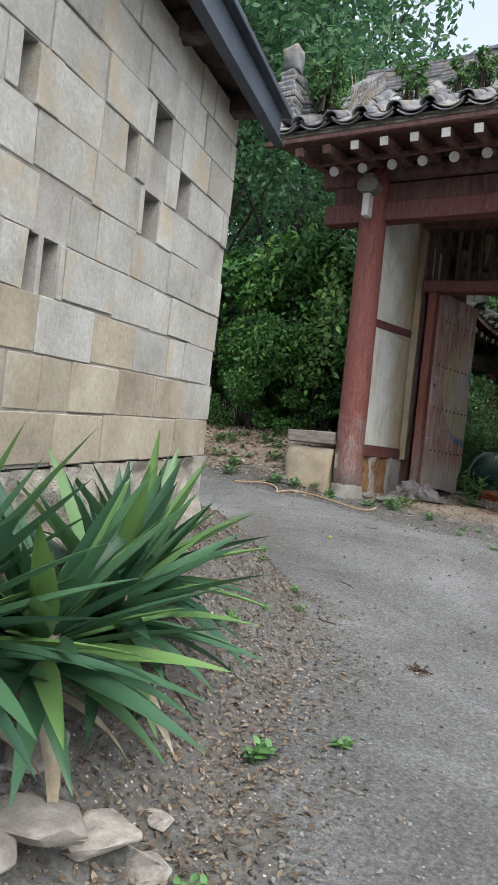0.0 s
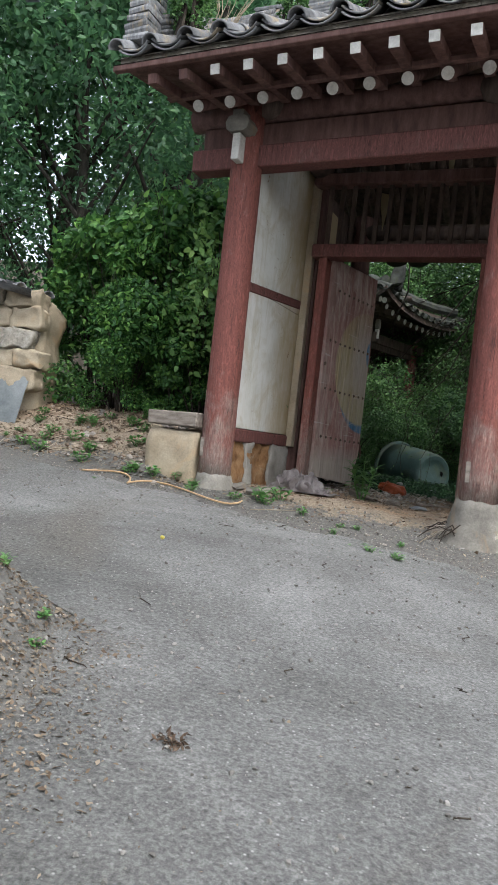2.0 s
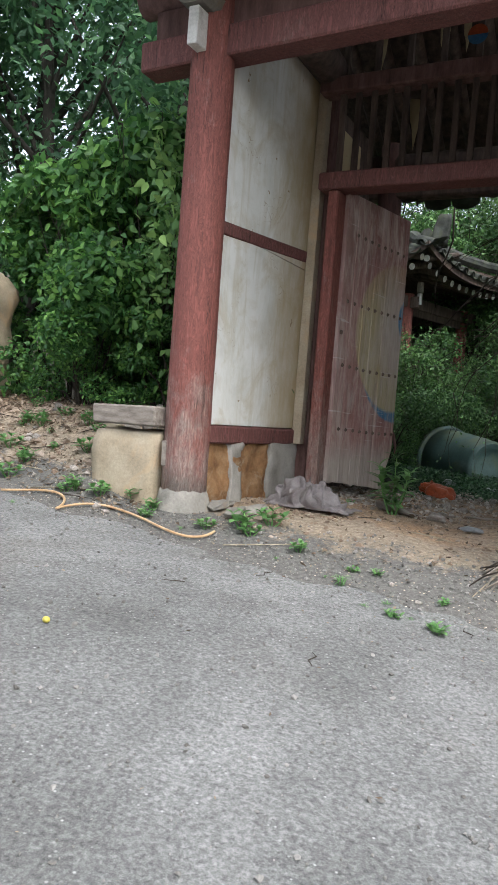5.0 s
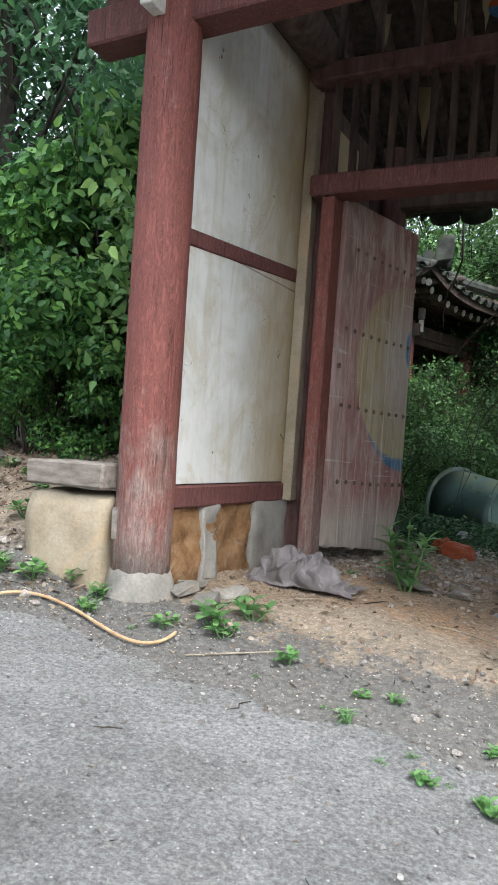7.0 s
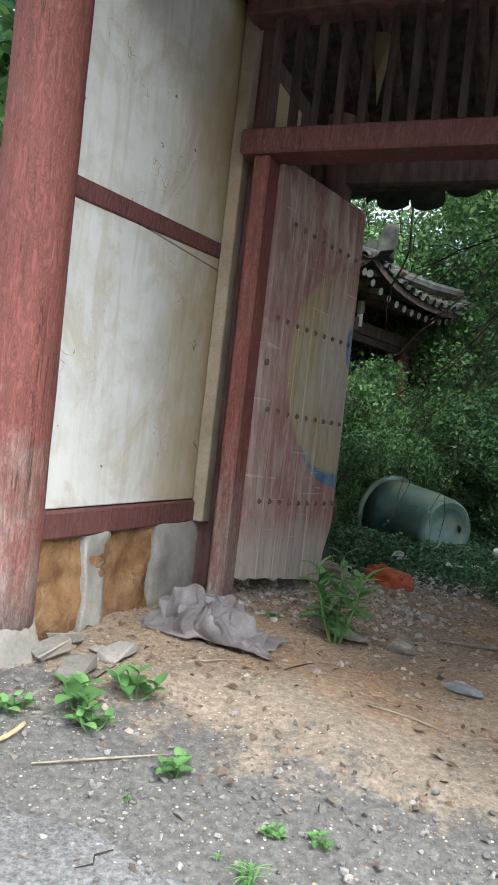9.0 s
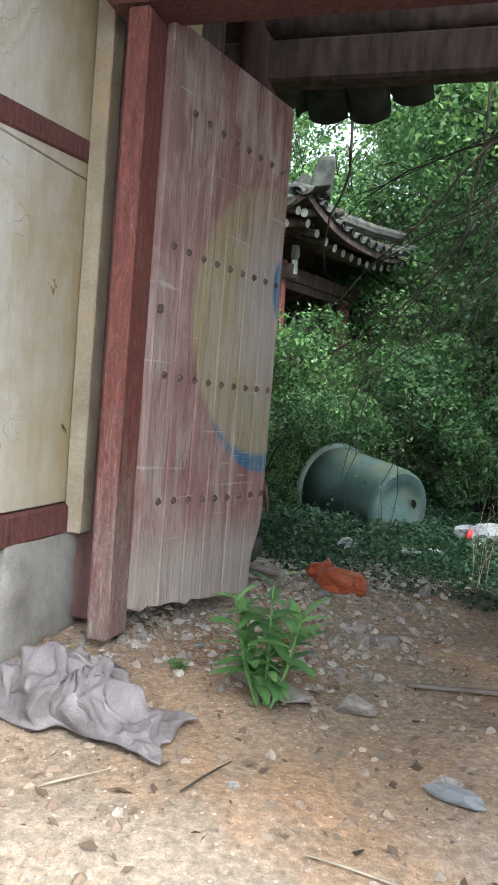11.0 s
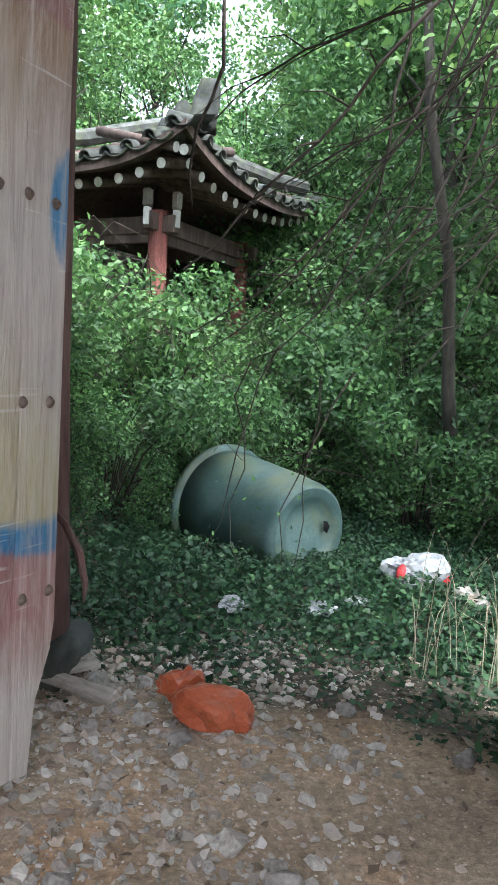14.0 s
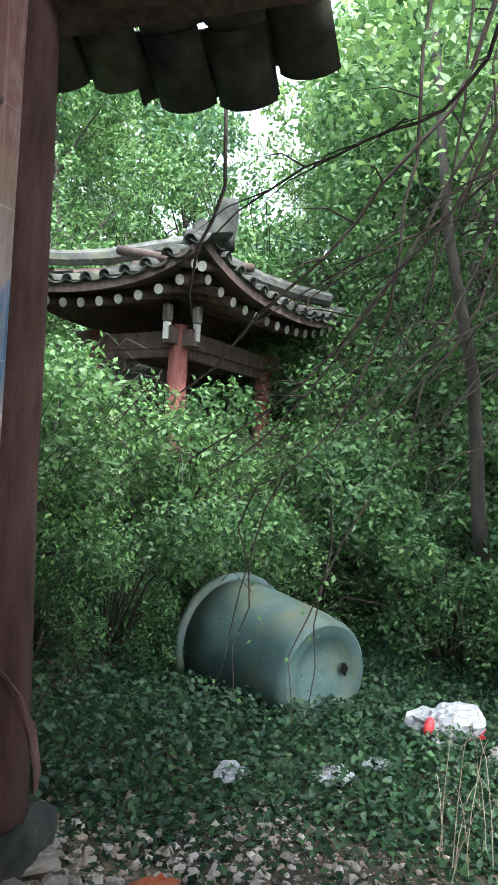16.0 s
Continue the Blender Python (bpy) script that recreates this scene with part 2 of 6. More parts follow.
def emblem_door():
    """Faded red plank paint with a large yellow disc edged in blue, bare and whitish towards the foot."""
    m, n, l, b = nodes("emblem_door_paint")
    raw_v = coords(n, l)
    sep = n.new("ShaderNodeSeparateXYZ")
    l.new(raw_v, sep.inputs[0])
    s, z = sep.outputs[0], sep.outputs[2]
    edge = tex(n, l, coords(n, l, (14, 14, 2.0)), 3, 6, 0.7)

    def disc(cs, cz, r, soft=0.02):
        def mth(op, a, c, d=None):
            k = n.new("ShaderNodeMath")
            k.operation = op
            for i, q in enumerate((a, c, d)):
                if q is None:
                    continue
                if isinstance(q, (int, float)):
                    k.inputs[i].default_value = q
                else:
                    l.new(q, k.inputs[i])
            return k.outputs[0]
        dx, dz = mth("SUBTRACT", s, cs), mth("SUBTRACT", z, cz)
        d = mth("SQRT", mth("ADD", mth("MULTIPLY", dx, dx), mth("MULTIPLY", dz, dz)), 0)
        d = mth("MULTIPLY_ADD", edge, 0.05, d)
        mr = n.new("ShaderNodeMapRange")
        mr.inputs[1].default_value, mr.inputs[2].default_value = r, r + soft
        mr.inputs[3].default_value, mr.inputs[4].default_value = 1, 0
        l.new(d, mr.inputs[0])
        return mr.outputs[0]

    grain = tex(n, l, coords(n, l, (7, 7, 0.45)), 3.2, 9, 0.72, 1.2)
    patch = tex(n, l, coords(n, l, (3, 3, 1.0)), 3, 7, 0.7)
    red = ramp(n, l, patch, [(0.3, (0.22, 0.10, 0.092)), (0.55, (0.31, 0.175, 0.16)), (0.75, (0.42, 0.30, 0.28))])
    beige = ramp(n, l, patch, [(0.3, (0.31, 0.26, 0.235)), (0.7, (0.44, 0.40, 0.37))])
    yellow = ramp(n, l, patch, [(0.3, (0.36, 0.29, 0.14)), (0.7, (0.41, 0.355, 0.22))])
    blue = ramp(n, l, patch, [(0.3, (0.03, 0.12, 0.24)), (0.7, (0.08, 0.20, 0.33))])
    c = mixc(n, l, disc(1.06, 2.145, 0.665), red, blue)
    c = mixc(n, l, mixc(n, l, 0.9, (0, 0, 0), disc(0.99, 2.245, 0.67, 0.03)), c, yellow)
    c = mixc(n, l, mixc(n, l, 0.92, (0, 0, 0), disc(1.22, 2.32, 0.42, 0.22)), c, beige)
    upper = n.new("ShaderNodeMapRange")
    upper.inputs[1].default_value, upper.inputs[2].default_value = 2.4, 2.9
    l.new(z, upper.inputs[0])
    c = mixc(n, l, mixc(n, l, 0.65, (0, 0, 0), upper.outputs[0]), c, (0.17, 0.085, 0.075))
    c = mixc(n, l, disc(1.22, 2.44, 0.235), c, blue)
    low = n.new("ShaderNodeMapRange")
    low.inputs[1].default_value, low.inputs[2].default_value = 1.32, 1.12
    l.new(z, low.inputs[0])
    c = mixc(n, l, mixc(n, l, 0.85, (0, 0, 0), low.outputs[0]), c, (0.42, 0.385, 0.34))
    side = n.new("ShaderNodeMapRange")
    side.inputs[1].default_value, side.inputs[2].default_value = 0.45, 0.05
    l.new(s, side.inputs[0])
    c = mixc(n, l, mixc(n, l, 0.3, (0, 0, 0), side.outputs[0]), c, (0.30, 0.24, 0.20))
    bald = ramp(n, l, tex(n, l, coords(n, l, (4.0, 4.0, 1.1)), 1.6, 8, 0.72, 1.0), [(0.46, (0, 0, 0)), (0.62, (1, 1, 1))])
    c = mixc(n, l, mixc(n, l, 0.68, (0, 0, 0), bald), c, (0.42, 0.36, 0.32))
    stainy = ramp(n, l, tex(n, l, coords(n, l, (9, 9, 0.8)), 1.3, 7, 0.7, 0.5), [(0.58, (0, 0, 0)), (0.72, (1, 1, 1))])
    c = mixc(n, l, mixc(n, l, 0.6, (0, 0, 0), stainy), c, (0.14, 0.075, 0.06))
    worn = ramp(n, l, grain, [(0.52, (0, 0, 0)), (0.74, (1, 1, 1))])
    c = mixc(n, l, mixc(n, l, 0.55, (0, 0, 0), worn), c, (0.46, 0.40, 0.36))
    scratch = ramp(n, l, tex(n, l, coords(n, l, (1.1, 1.1, 24)), 1.6, 3, 0.5, 0.3), [(0.655, (0, 0, 0)), (0.675, (0.55, 0.55, 0.55))])
    c = mixc(n, l, scratch, c, (0.50, 0.45, 0.42))
    c = mixc(n, l, 0.5, c, ramp(n, l, grain, [(0.28, (0.3, 0.27, 0.26)), (0.5, (1, 1, 1)), (0.75, (1.25, 1.22, 1.2))]), "MULTIPLY")
    l.new(c, b.inputs["Base Color"])
    b.inputs["Roughness"].default_value = 0.8
    b.inputs["Specular IOR Level"].default_value = 0.25
    bump(n, l, b, grain, 1.0, 0.009)
    return m


DOORPAINT = emblem_door()
TARP = surface("grey_blue_sheet", (0.10, 0.115, 0.12), (0.16, 0.175, 0.18), (0.23, 0.245, 0.25), 3, 40, 0.6, 0.3, 0.01)
TOWEL = surface("grey_towel", (0.155, 0.135, 0.135), (0.225, 0.20, 0.198), (0.30, 0.275, 0.27), 9, 140, 1.0, 1.0, 0.008)
TANK = surface("green_fibreglass", (0.03, 0.058, 0.053), (0.05, 0.09, 0.084), (0.10, 0.15, 0.14), 3.5, 50, 0.5, 0.2, 0.003, stain=(0.085, 0.10, 0.055), vary=0.0, stain_at=(0.5, 0.68))
SACK = surface("orange_bag", (0.26, 0.055, 0.022), (0.34, 0.078, 0.032), (0.42, 0.11, 0.05), 6, 50, 0.4, 0.3, 0.004)
PLASTIC = surface("white_plastic", (0.19, 0.20, 0.205), (0.26, 0.27, 0.275), (0.33, 0.34, 0.345), 8, 40, 0.4, 0.3, 0.004)
REDPLASTIC = surface("red_print", (0.42, 0.03, 0.03), (0.50, 0.04, 0.045), (0.56, 0.07, 0.07), 8, 40, 0.4, 0.2, 0.003)
BLUEPAINT = surface("blue_paint", (0.03, 0.10, 0.20), (0.05, 0.14, 0.26), (0.08, 0.19, 0.32), 8, 60, 0.7, 0.3, 0.003)
HOSE = surface("orange_hose", (0.40, 0.25, 0.13), (0.50, 0.33, 0.18), (0.55, 0.40, 0.24), 10, 40, 0.6, 0.2, 0.003)
LITTER = leafy("dead_leaves", (0.085, 0.058, 0.042), (0.16, 0.118, 0.086), (0.27, 0.22, 0.175), 0.1, 0.9)


def plaster():
    """Old whitewash: rain streaks, ochre stain spreading from the inner post, hairline cracks."""
    m, n, l, b = nodes("white_plaster")
    v = coords(n, l)
    c = ramp(n, l, tex(n, l, v, 2.2, 7, 0.65, 0.5), [(0.3, (0.50, 0.50, 0.46)), (0.5, (0.62, 0.62, 0.585)), (0.7, (0.68, 0.68, 0.655))])
    streak = tex(n, l, coords(n, l, (6, 6, 0.5)), 2.0, 6, 0.65, 0.4)
    c = mixc(n, l, ramp(n, l, streak, [(0.5, (0, 0, 0)), (0.72, (0.6, 0.6, 0.6))]), c, (0.43, 0.38, 0.27))
    blot = ramp(n, l, tex(n, l, v, 1.6, 9, 0.7, 1.5), [(0.5, (0, 0, 0)), (0.66, (0.7, 0.7, 0.7))])
    c = mixc(n, l, blot, c, (0.44, 0.39, 0.28))
    sep = n.new("ShaderNodeSeparateXYZ")
    l.new(v, sep.inputs[0])
    ad = n.new("ShaderNodeMath")
    ad.operation = "MULTIPLY_ADD"
    l.new(tex(n, l, coords(n, l, (1, 1, 0.5)), 4, 7, 0.7), ad.inputs[0])
    ad.inputs[1].default_value = 1.1
    l.new(sep.outputs[1], ad.inputs[2])
    c = mixc(n, l, rampto(n, l, ad.outputs[0], 1.35, 2.05, 0.95), c, (0.38, 0.30, 0.17))
    vo = n.new("ShaderNodeTexVoronoi")
    vo.feature = "DISTANCE_TO_EDGE"
    vo.inputs["Scale"].default_value = 2.6
    wv = n.new("ShaderNodeVectorMath")
    nz = n.new("ShaderNodeTexNoise")
    nz.inputs["Scale"].default_value = 5.0
    l.new(v, nz.inputs["Vector"])
    l.new(v, wv.inputs[0])
    l.new(nz.outputs["Color"], wv.inputs[1])
    l.new(wv.outputs[0], vo.inputs["Vector"])
    line = ramp(n, l, vo.outputs["Distance"], [(0.004, (1, 1, 1)), (0.012, (0, 0, 0))])
    some = ramp(n, l, tex(n, l, v, 1.7, 3), [(0.55, (0, 0, 0)), (0.62, (0.7, 0.7, 0.7))])
    c = mixc(n, l, mixc(n, l, 1.0, line, some, "MULTIPLY"), c, (0.25, 0.20, 0.13))
    chip = ramp(n, l, tex(n, l, v, 7.0, 5, 0.6), [(0.70, (0, 0, 0)), (0.715, (1, 1, 1))])
    c = mixc(n, l, chip, c, (0.24, 0.17, 0.10))
    l.new(c, b.inputs["Base Color"])
    b.inputs["Roughness"].default_value = 0.85
    b.inputs["Specular IOR Level"].default_value = 0.2
    bump(n, l, b, tex(n, l, v, 6, 6, 0.7), 0.5, 0.012)
    return m


def rampto(n, l, src, a, b, top):
    mr = n.new("ShaderNodeMapRange")
    mr.inputs[1].default_value, mr.inputs[2].default_value = a, b
    mr.inputs[3].default_value, mr.inputs[4].default_value = 0, top
    l.new(src, mr.inputs[0])
    return mr.outputs[0]


PLASTER = plaster()
CLAY = surface("orange_clay", (0.20, 0.10, 0.045), (0.34, 0.185, 0.085), (0.45, 0.28, 0.15), 9, 50, 0.95, 1.0, 0.03, stain=(0.40, 0.32, 0.22))
CLAYGREY = surface("cement_render", (0.15, 0.14, 0.122), (0.225, 0.21, 0.185), (0.31, 0.29, 0.255), 5, 45, 0.9, 0.9, 0.014, stain=(0.24, 0.18, 0.12))
CREAM = surface("cream_clay_render", (0.30, 0.24, 0.165), (0.41, 0.34, 0.245), (0.49, 0.42, 0.315), 4, 60, 0.95, 0.5, 0.01, stain=(0.42, 0.29, 0.17))
TILE = surface("grey_roof_tile", (0.10, 0.10, 0.105), (0.18, 0.183, 0.19), (0.29, 0.295, 0.30), 7, 60, 0.85, 0.5, 0.006, stain=(0.33, 0.26, 0.16), vary=0.3, stain_at=(0.52, 0.7))
WHITEPAINT = surface("white_rafter_end", (0.5, 0.48, 0.44), (0.66, 0.64, 0.60), (0.74, 0.72, 0.69), 12, 60, 0.85, 0.3, 0.003)
STEEL = surface("blue_grey_metal", (0.055, 0.065, 0.085), (0.075, 0.09, 0.115), (0.10, 0.115, 0.145), 3, 60, 0.45, 0.1, 0.002)
BARK = surface("bark", (0.018, 0.016, 0.013), (0.038, 0.034, 0.027), (0.075, 0.068, 0.056), 8, 40, 0.95, 0.9, 0.02, (1, 1, 0.3))
TWIG = surface("twig", (0.022, 0.017, 0.013), (0.042, 0.033, 0.026), (0.07, 0.058, 0.046), 8, 40, 0.95, 0.4, 0.004)
STRAW = surface("dry_stalk", (0.22, 0.18, 0.125), (0.32, 0.27, 0.195), (0.43, 0.375, 0.285), 8, 40, 0.95, 0.3, 0.004)
LEAF_DARK = leafy("leaf_dark", (0.04, 0.095, 0.052), (0.07, 0.16, 0.078), (0.105, 0.22, 0.09), 0.5)
LEAF_MID = leafy("leaf_mid", (0.037, 0.09, 0.031), (0.077, 0.165, 0.053), (0.145, 0.265, 0.082))
LEAF_BRIGHT = leafy("leaf_bright", (0.07, 0.15, 0.046), (0.13, 0.245, 0.075), (0.22, 0.35, 0.105))
LEAF_IVY = leafy("leaf_ivy", (0.028, 0.068, 0.027), (0.06, 0.135, 0.047), (0.12, 0.225, 0.075))
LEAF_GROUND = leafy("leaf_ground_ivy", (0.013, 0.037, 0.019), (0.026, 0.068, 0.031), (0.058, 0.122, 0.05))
LEAF_BUSH = leafy("leaf_bush", (0.03, 0.09, 0.028), (0.07, 0.18, 0.045), (0.19, 0.36, 0.085))
LEAF_YUCCA = leafy("leaf_yucca", (0.036, 0.088, 0.052), (0.075, 0.165, 0.085), (0.19, 0.32, 0.095), 0.2, 0.38, True)


# ---- mesh helpers ----
def part(name, bm, mat, parent=None, label="", smooth=False):
    me = bpy.data.meshes.new(name)
    bm.to_mesh(me)
    bm.free()
    return link(name, me, mat, parent, label, smooth)


def link(name, me, mat, parent=None, label="", smooth=False):
    if mat and not me.materials:
        me.materials.append(mat)
    if smooth:
        me.shade_smooth()
    ob = new(name, me)
    if parent:
        ob.parent = parent
    if label:
        ob["label"] = label
    return ob


def raw(name, verts, faces, mat=None, parent=None, label="", smooth=False):
    me = bpy.data.meshes.new(name)
    me.from_pydata(verts, [], faces)
    me.update()
    return link(name, me, mat, parent, label, smooth)


def thing(name, m=None):
    e = new(name)
    e.empty_display_size = 0.1
    if m is not None:
        e.matrix_world = m
    return e


def add_box(bm, lo, hi, bevel=0.0, jitter=0.0, m=None, seed=0):
    rnd = random.Random(seed)
    vs = [bm.verts.new((x, y, z)) for x in (lo[0], hi[0]) for y in (lo[1], hi[1]) for z in (lo[2], hi[2])]
    fs = [bm.faces.new([vs[i] for i in f]) for f in ((0, 1, 3, 2), (4, 6, 7, 5), (0, 4, 5, 1), (2, 3, 7, 6), (0, 2, 6, 4), (1, 5, 7, 3))]
    if jitter:
        for v in vs:
            v.co += Vector([rnd.uniform(-jitter, jitter) for _ in range(3)])
    if m is not None:
        for v in vs:
            v.co = m @ v.co
    if bevel:
        ed = list({e for f in fs for e in f.edges})
        bmesh.ops.bevel(bm, geom=ed, offset=bevel, segments=1, affect="EDGES")
    return bm


def box(name, lo, hi, mat, parent=None, bevel=0.006, jitter=0.0, label="", seed=0, m=None):
    return part(name, add_box(bmesh.new(), lo, hi, bevel, jitter, m, seed), mat, parent, label)


def tube(bm, pts, radii, sides=8, cap=True, wob=0.0, seed=0):
    rnd = random.Random(seed)
    pts = [Vector(p) for p in pts]
    rings = []
    up = Vector((0.31, 0.17, 0.93))
    for i, p in enumerate(pts):
        d = (pts[min(i + 1, len(pts) - 1)] - pts[max(i - 1, 0)]).normalized()
        a = d.cross(up)
        if a.length < 1e-3:
            a = d.cross(Vector((1, 0, 0)))
        a.normalize()
        b = d.cross(a)
        r = radii[i] if isinstance(radii, (list, tuple)) else radii
        rings.append([bm.verts.new(p + (a * math.cos(2 * math.pi * k / sides) + b * math.sin(2 * math.pi * k / sides)) * r * (1 + rnd.uniform(-wob, wob))) for k in range(sides)])
    for r0, r1 in zip(rings, rings[1:]):
        for k in range(sides):
            bm.faces.new((r0[k], r0[(k + 1) % sides], r1[(k + 1) % sides], r1[k]))
    if cap:
        bm.faces.new(rings[0][::-1])
        bm.faces.new(rings[-1])
    return bm


def rock_mesh(seed, size=(1, 1, 1), points=15):
    """An angular broken stone: the hull of a few scattered points, edges slightly worn."""
    rnd = random.Random(seed * 13 + 5)
    bm = bmesh.new()
    for _ in range(points):
        d = Vector([rnd.gauss(0, 1) for _ in range(3)]).normalized() * rnd.uniform(0.4, 0.52)
        bm.verts.new([c * s for c, s in zip(d, size)])
    bmesh.ops.convex_hull(bm, input=bm.verts[:])
    loose = [v for v in bm.verts if not v.link_faces]
    bmesh.ops.delete(bm, geom=loose, context="VERTS")
    bmesh.ops.bevel(bm, geom=bm.edges[:], offset=0.02, segments=1, affect="EDGES")
    me = bpy.data.meshes.new("rock")
    bm.to_mesh(me)
    bm.free()
    return me


def sstep(a, b, x):
    t = np.clip((x - a) / (b - a), 0, 1)
    return t * t * (3 - 2 * t)


# ---- the plan: gate frame and ground heights ----
GATE_TURN = -12.0
GATE = pose(-1.17, 8.12, 0, 0, 0, GATE_TURN)
_c, _s = math.cos(radians(GATE_TURN)), math.sin(radians(GATE_TURN))


def gate_uv(x, y):
    dx, dy = x + 1.17, y - 8.12
    return dx * _c + dy * _s, -dx * _s + dy * _c


def wob(x, y, k):
    return np.sin(1.7 * k * x + 0.6 + 1.3 * np.sin(1.1 * k * y)) * np.sin(1.3 * k * y + 1.9 + 1.1 * np.sin(0.9 * k * x))


def height(x, y):
    x, y = np.asarray(x, float), np.asarray(y, float)
    u, v = gate_uv(x, y)
    cx, cy = np.clip(x, -6, 5), np.clip(y, -20, 9)
    road = -0.02 - 0.075 * cx + 0.085 * cy
    yard = 0.80 - 0.03 * np.clip(u - 1, -1, 2)
    h = road + (yard - road) * sstep(-0.9, 0.5, v)
    h = h + 0.62 * sstep(-0.7, 1.2, v) * sstep(-0.1, -0.9, u) * (1 - 0.3 * sstep(-3, -6, u))
    h = h + 0.45 * sstep(-0.62, -1.35, x) * sstep(4.6, 4.0, y)
    h = h + sstep(13.5, 26, y) * 3.0 + sstep(26, 60, y) * 9.0
    h = h + 0.35 * sstep(3.4, 6, v) * sstep(0.0, -3.0, u)
    rough = 0.02 * sstep(-0.5, 0.2, v) + 0.015 * sstep(-0.45, -0.7, x) * sstep(4.5, 4.2, y)
    return h + rough * wob(x, y, 2.3) + 0.6 * rough * wob(x + 3, y - 1, 5.1) + 0.004 * wob(x, y, 1.0)


def gh(x, y):
    return float(height(x, y))


def grid_mesh(name, xs, ys, fz, mat, keep=None):
    X, Y = np.meshgrid(xs, ys)
    Z = fz(X, Y)
    V = np.stack([X, Y, Z], -1).reshape(-1, 3)
    nx = len(xs)
    J, I = np.meshgrid(np.arange(len(ys) - 1), np.arange(nx - 1), indexing="ij")
    a = (J * nx + I).ravel()
    Fq = np.stack([a, a + 1, a + nx + 1, a + nx], -1)
    if keep is not None:
        ok = keep(X, Y).ravel()
        Fq = Fq[ok[Fq].all(1)]
        used = np.unique(Fq)
        lut = np.zeros(len(V), int)
        lut[used] = np.arange(len(used))
        V, Fq = V[used], lut[Fq]
    return raw(name, V.tolist(), Fq.tolist(), mat, smooth=True)


def spread(lo, hi, step, far):
    core = np.arange(lo, hi + 1e-6, step)
    out = []
    d = step * 2
    while d < far:
        out.append(d)
        d *= 1.6
    out = np.array(out)
    return np.concatenate([lo - out[::-1], core, hi + out])


ground = tagged(grid_mesh("ground", spread(-6, 5, 0.07, 400), spread(-1, 15, 0.07, 400), height, DIRT), "bare brown dirt with stones and litter", "ground", kind="structure")


def road_mask(x, y):
    u, v = gate_uv(x, y)
    edge_gate = -0.55 - v + 0.06 * wob(x, y, 2.0) + 0.05 * wob(x, y, 6.0)
    edge_bank = x - np.where(y > 4.35, -9.0, -0.40 - 0.13 * (y - 1.5)) + 0.07 * wob(x, y, 3.0) + 0.04 * wob(x, y, 8.0)
    return np.minimum(edge_gate, edge_bank)


road = tagged(grid_mesh("road", np.arange(-7, 4.5, 0.045), np.arange(-2.5, 8.8, 0.045), lambda x, y: height(x, y) - 0.012 + 0.019 * np.clip(road_mask(x, y) / 0.12, 0, 1), CONCRETE, lambda x, y: road_mask(x, y) > 0), "worn grey concrete lane with rough gravelly surface", "road", kind="structure")


# ---- block outbuilding beside the lane ----
WX = -1.36
wall_block = tagged(thing("wall_block"), "bare cement block wall of a farm outbuilding", "wall", kind="structure")
HOLES = [(2.89, 3.07, 6), (2.66, 2.755, 5), (3.19, 3.35, 5), (2.86, 3.02, 4), (2.06, 2.13, 2), (2.16, 2.25, 2), (1.93, 2.02, 5)]
COURSE, CLIMB = 0.188, Matrix.Identity(4)
CLIMB[2][1], CLIMB[2][3] = 0.037, -0.037 * 3.91
core = bmesh.new()
for k in range(-1, 9):
    z0 = 1.365 + COURSE * k
    y0 = -3.0
    for a, b in sorted((a, b) for a, b, c in HOLES if c == k) + [(3.925, None)]:
        add_box(core, (WX - 0.15, y0, z0), (WX - 0.009, a, z0 + COURSE), m=CLIMB)
        y0 = b
part("mortar", core, MORTAR, wall_block)
rnd = random.Random(4)
for k in range(-1, 9):
    z0 = 1.365 + COURSE * k
    y1 = 3.945 - 0.008 * (k % 3)
    length = (0.38, 0.09)[k % 2]
    while y1 > 0.9:
        y0 = y1 - length
        spans = [(y0, y1)]
        for a, b, c in HOLES:
            if c == k:
                spans = [q for s, e in spans for q in ((s, min(e, a)), (max(s, b), e)) if q[1] - q[0] > 0.03]
        for s, e in spans:
            dx = rnd.uniform(-0.005, 0.004) - (0.022 if rnd.random() < 0.07 else 0)
            tan = k < 0 or (k == 0 and s < 3.25) or (k == 1 and s < 2.75 and rnd.random() < 0.8) or rnd.random() < 0.015
            gap = [rnd.uniform(0.0, 0.0045) + (0.007 if rnd.random() < 0.12 else 0) for _ in range(4)]
            box("block", (WX - 0.14, s + gap[0], z0 + gap[1]), (WX + dx, e - gap[2], z0 + COURSE - gap[3]), BLOCK_TAN if tan else BLOCK, wall_block, 0.003, 0.0035, seed=rnd.random(), m=CLIMB)
        y1, length = y0, rnd.choice((0.37, 0.39, 0.38, 0.30, 0.20))
# walls and floor added behind the holes only to keep the inside dark
box("back_wall", (-5.5, -3, 0.5), (-5.3, 3.93, 3.1), BLOCK, wall_block, 0.0)
box("rear_end_wall", (-5.3, -3.2, 0.5), (WX, -3.0, 3.1), BLOCK, wall_block, 0.0)
box("inner_floor", (-5.3, -3, 0.9), (WX - 0.31, 3.75, 1.0), RUBBLE, wall_block, 0.0)
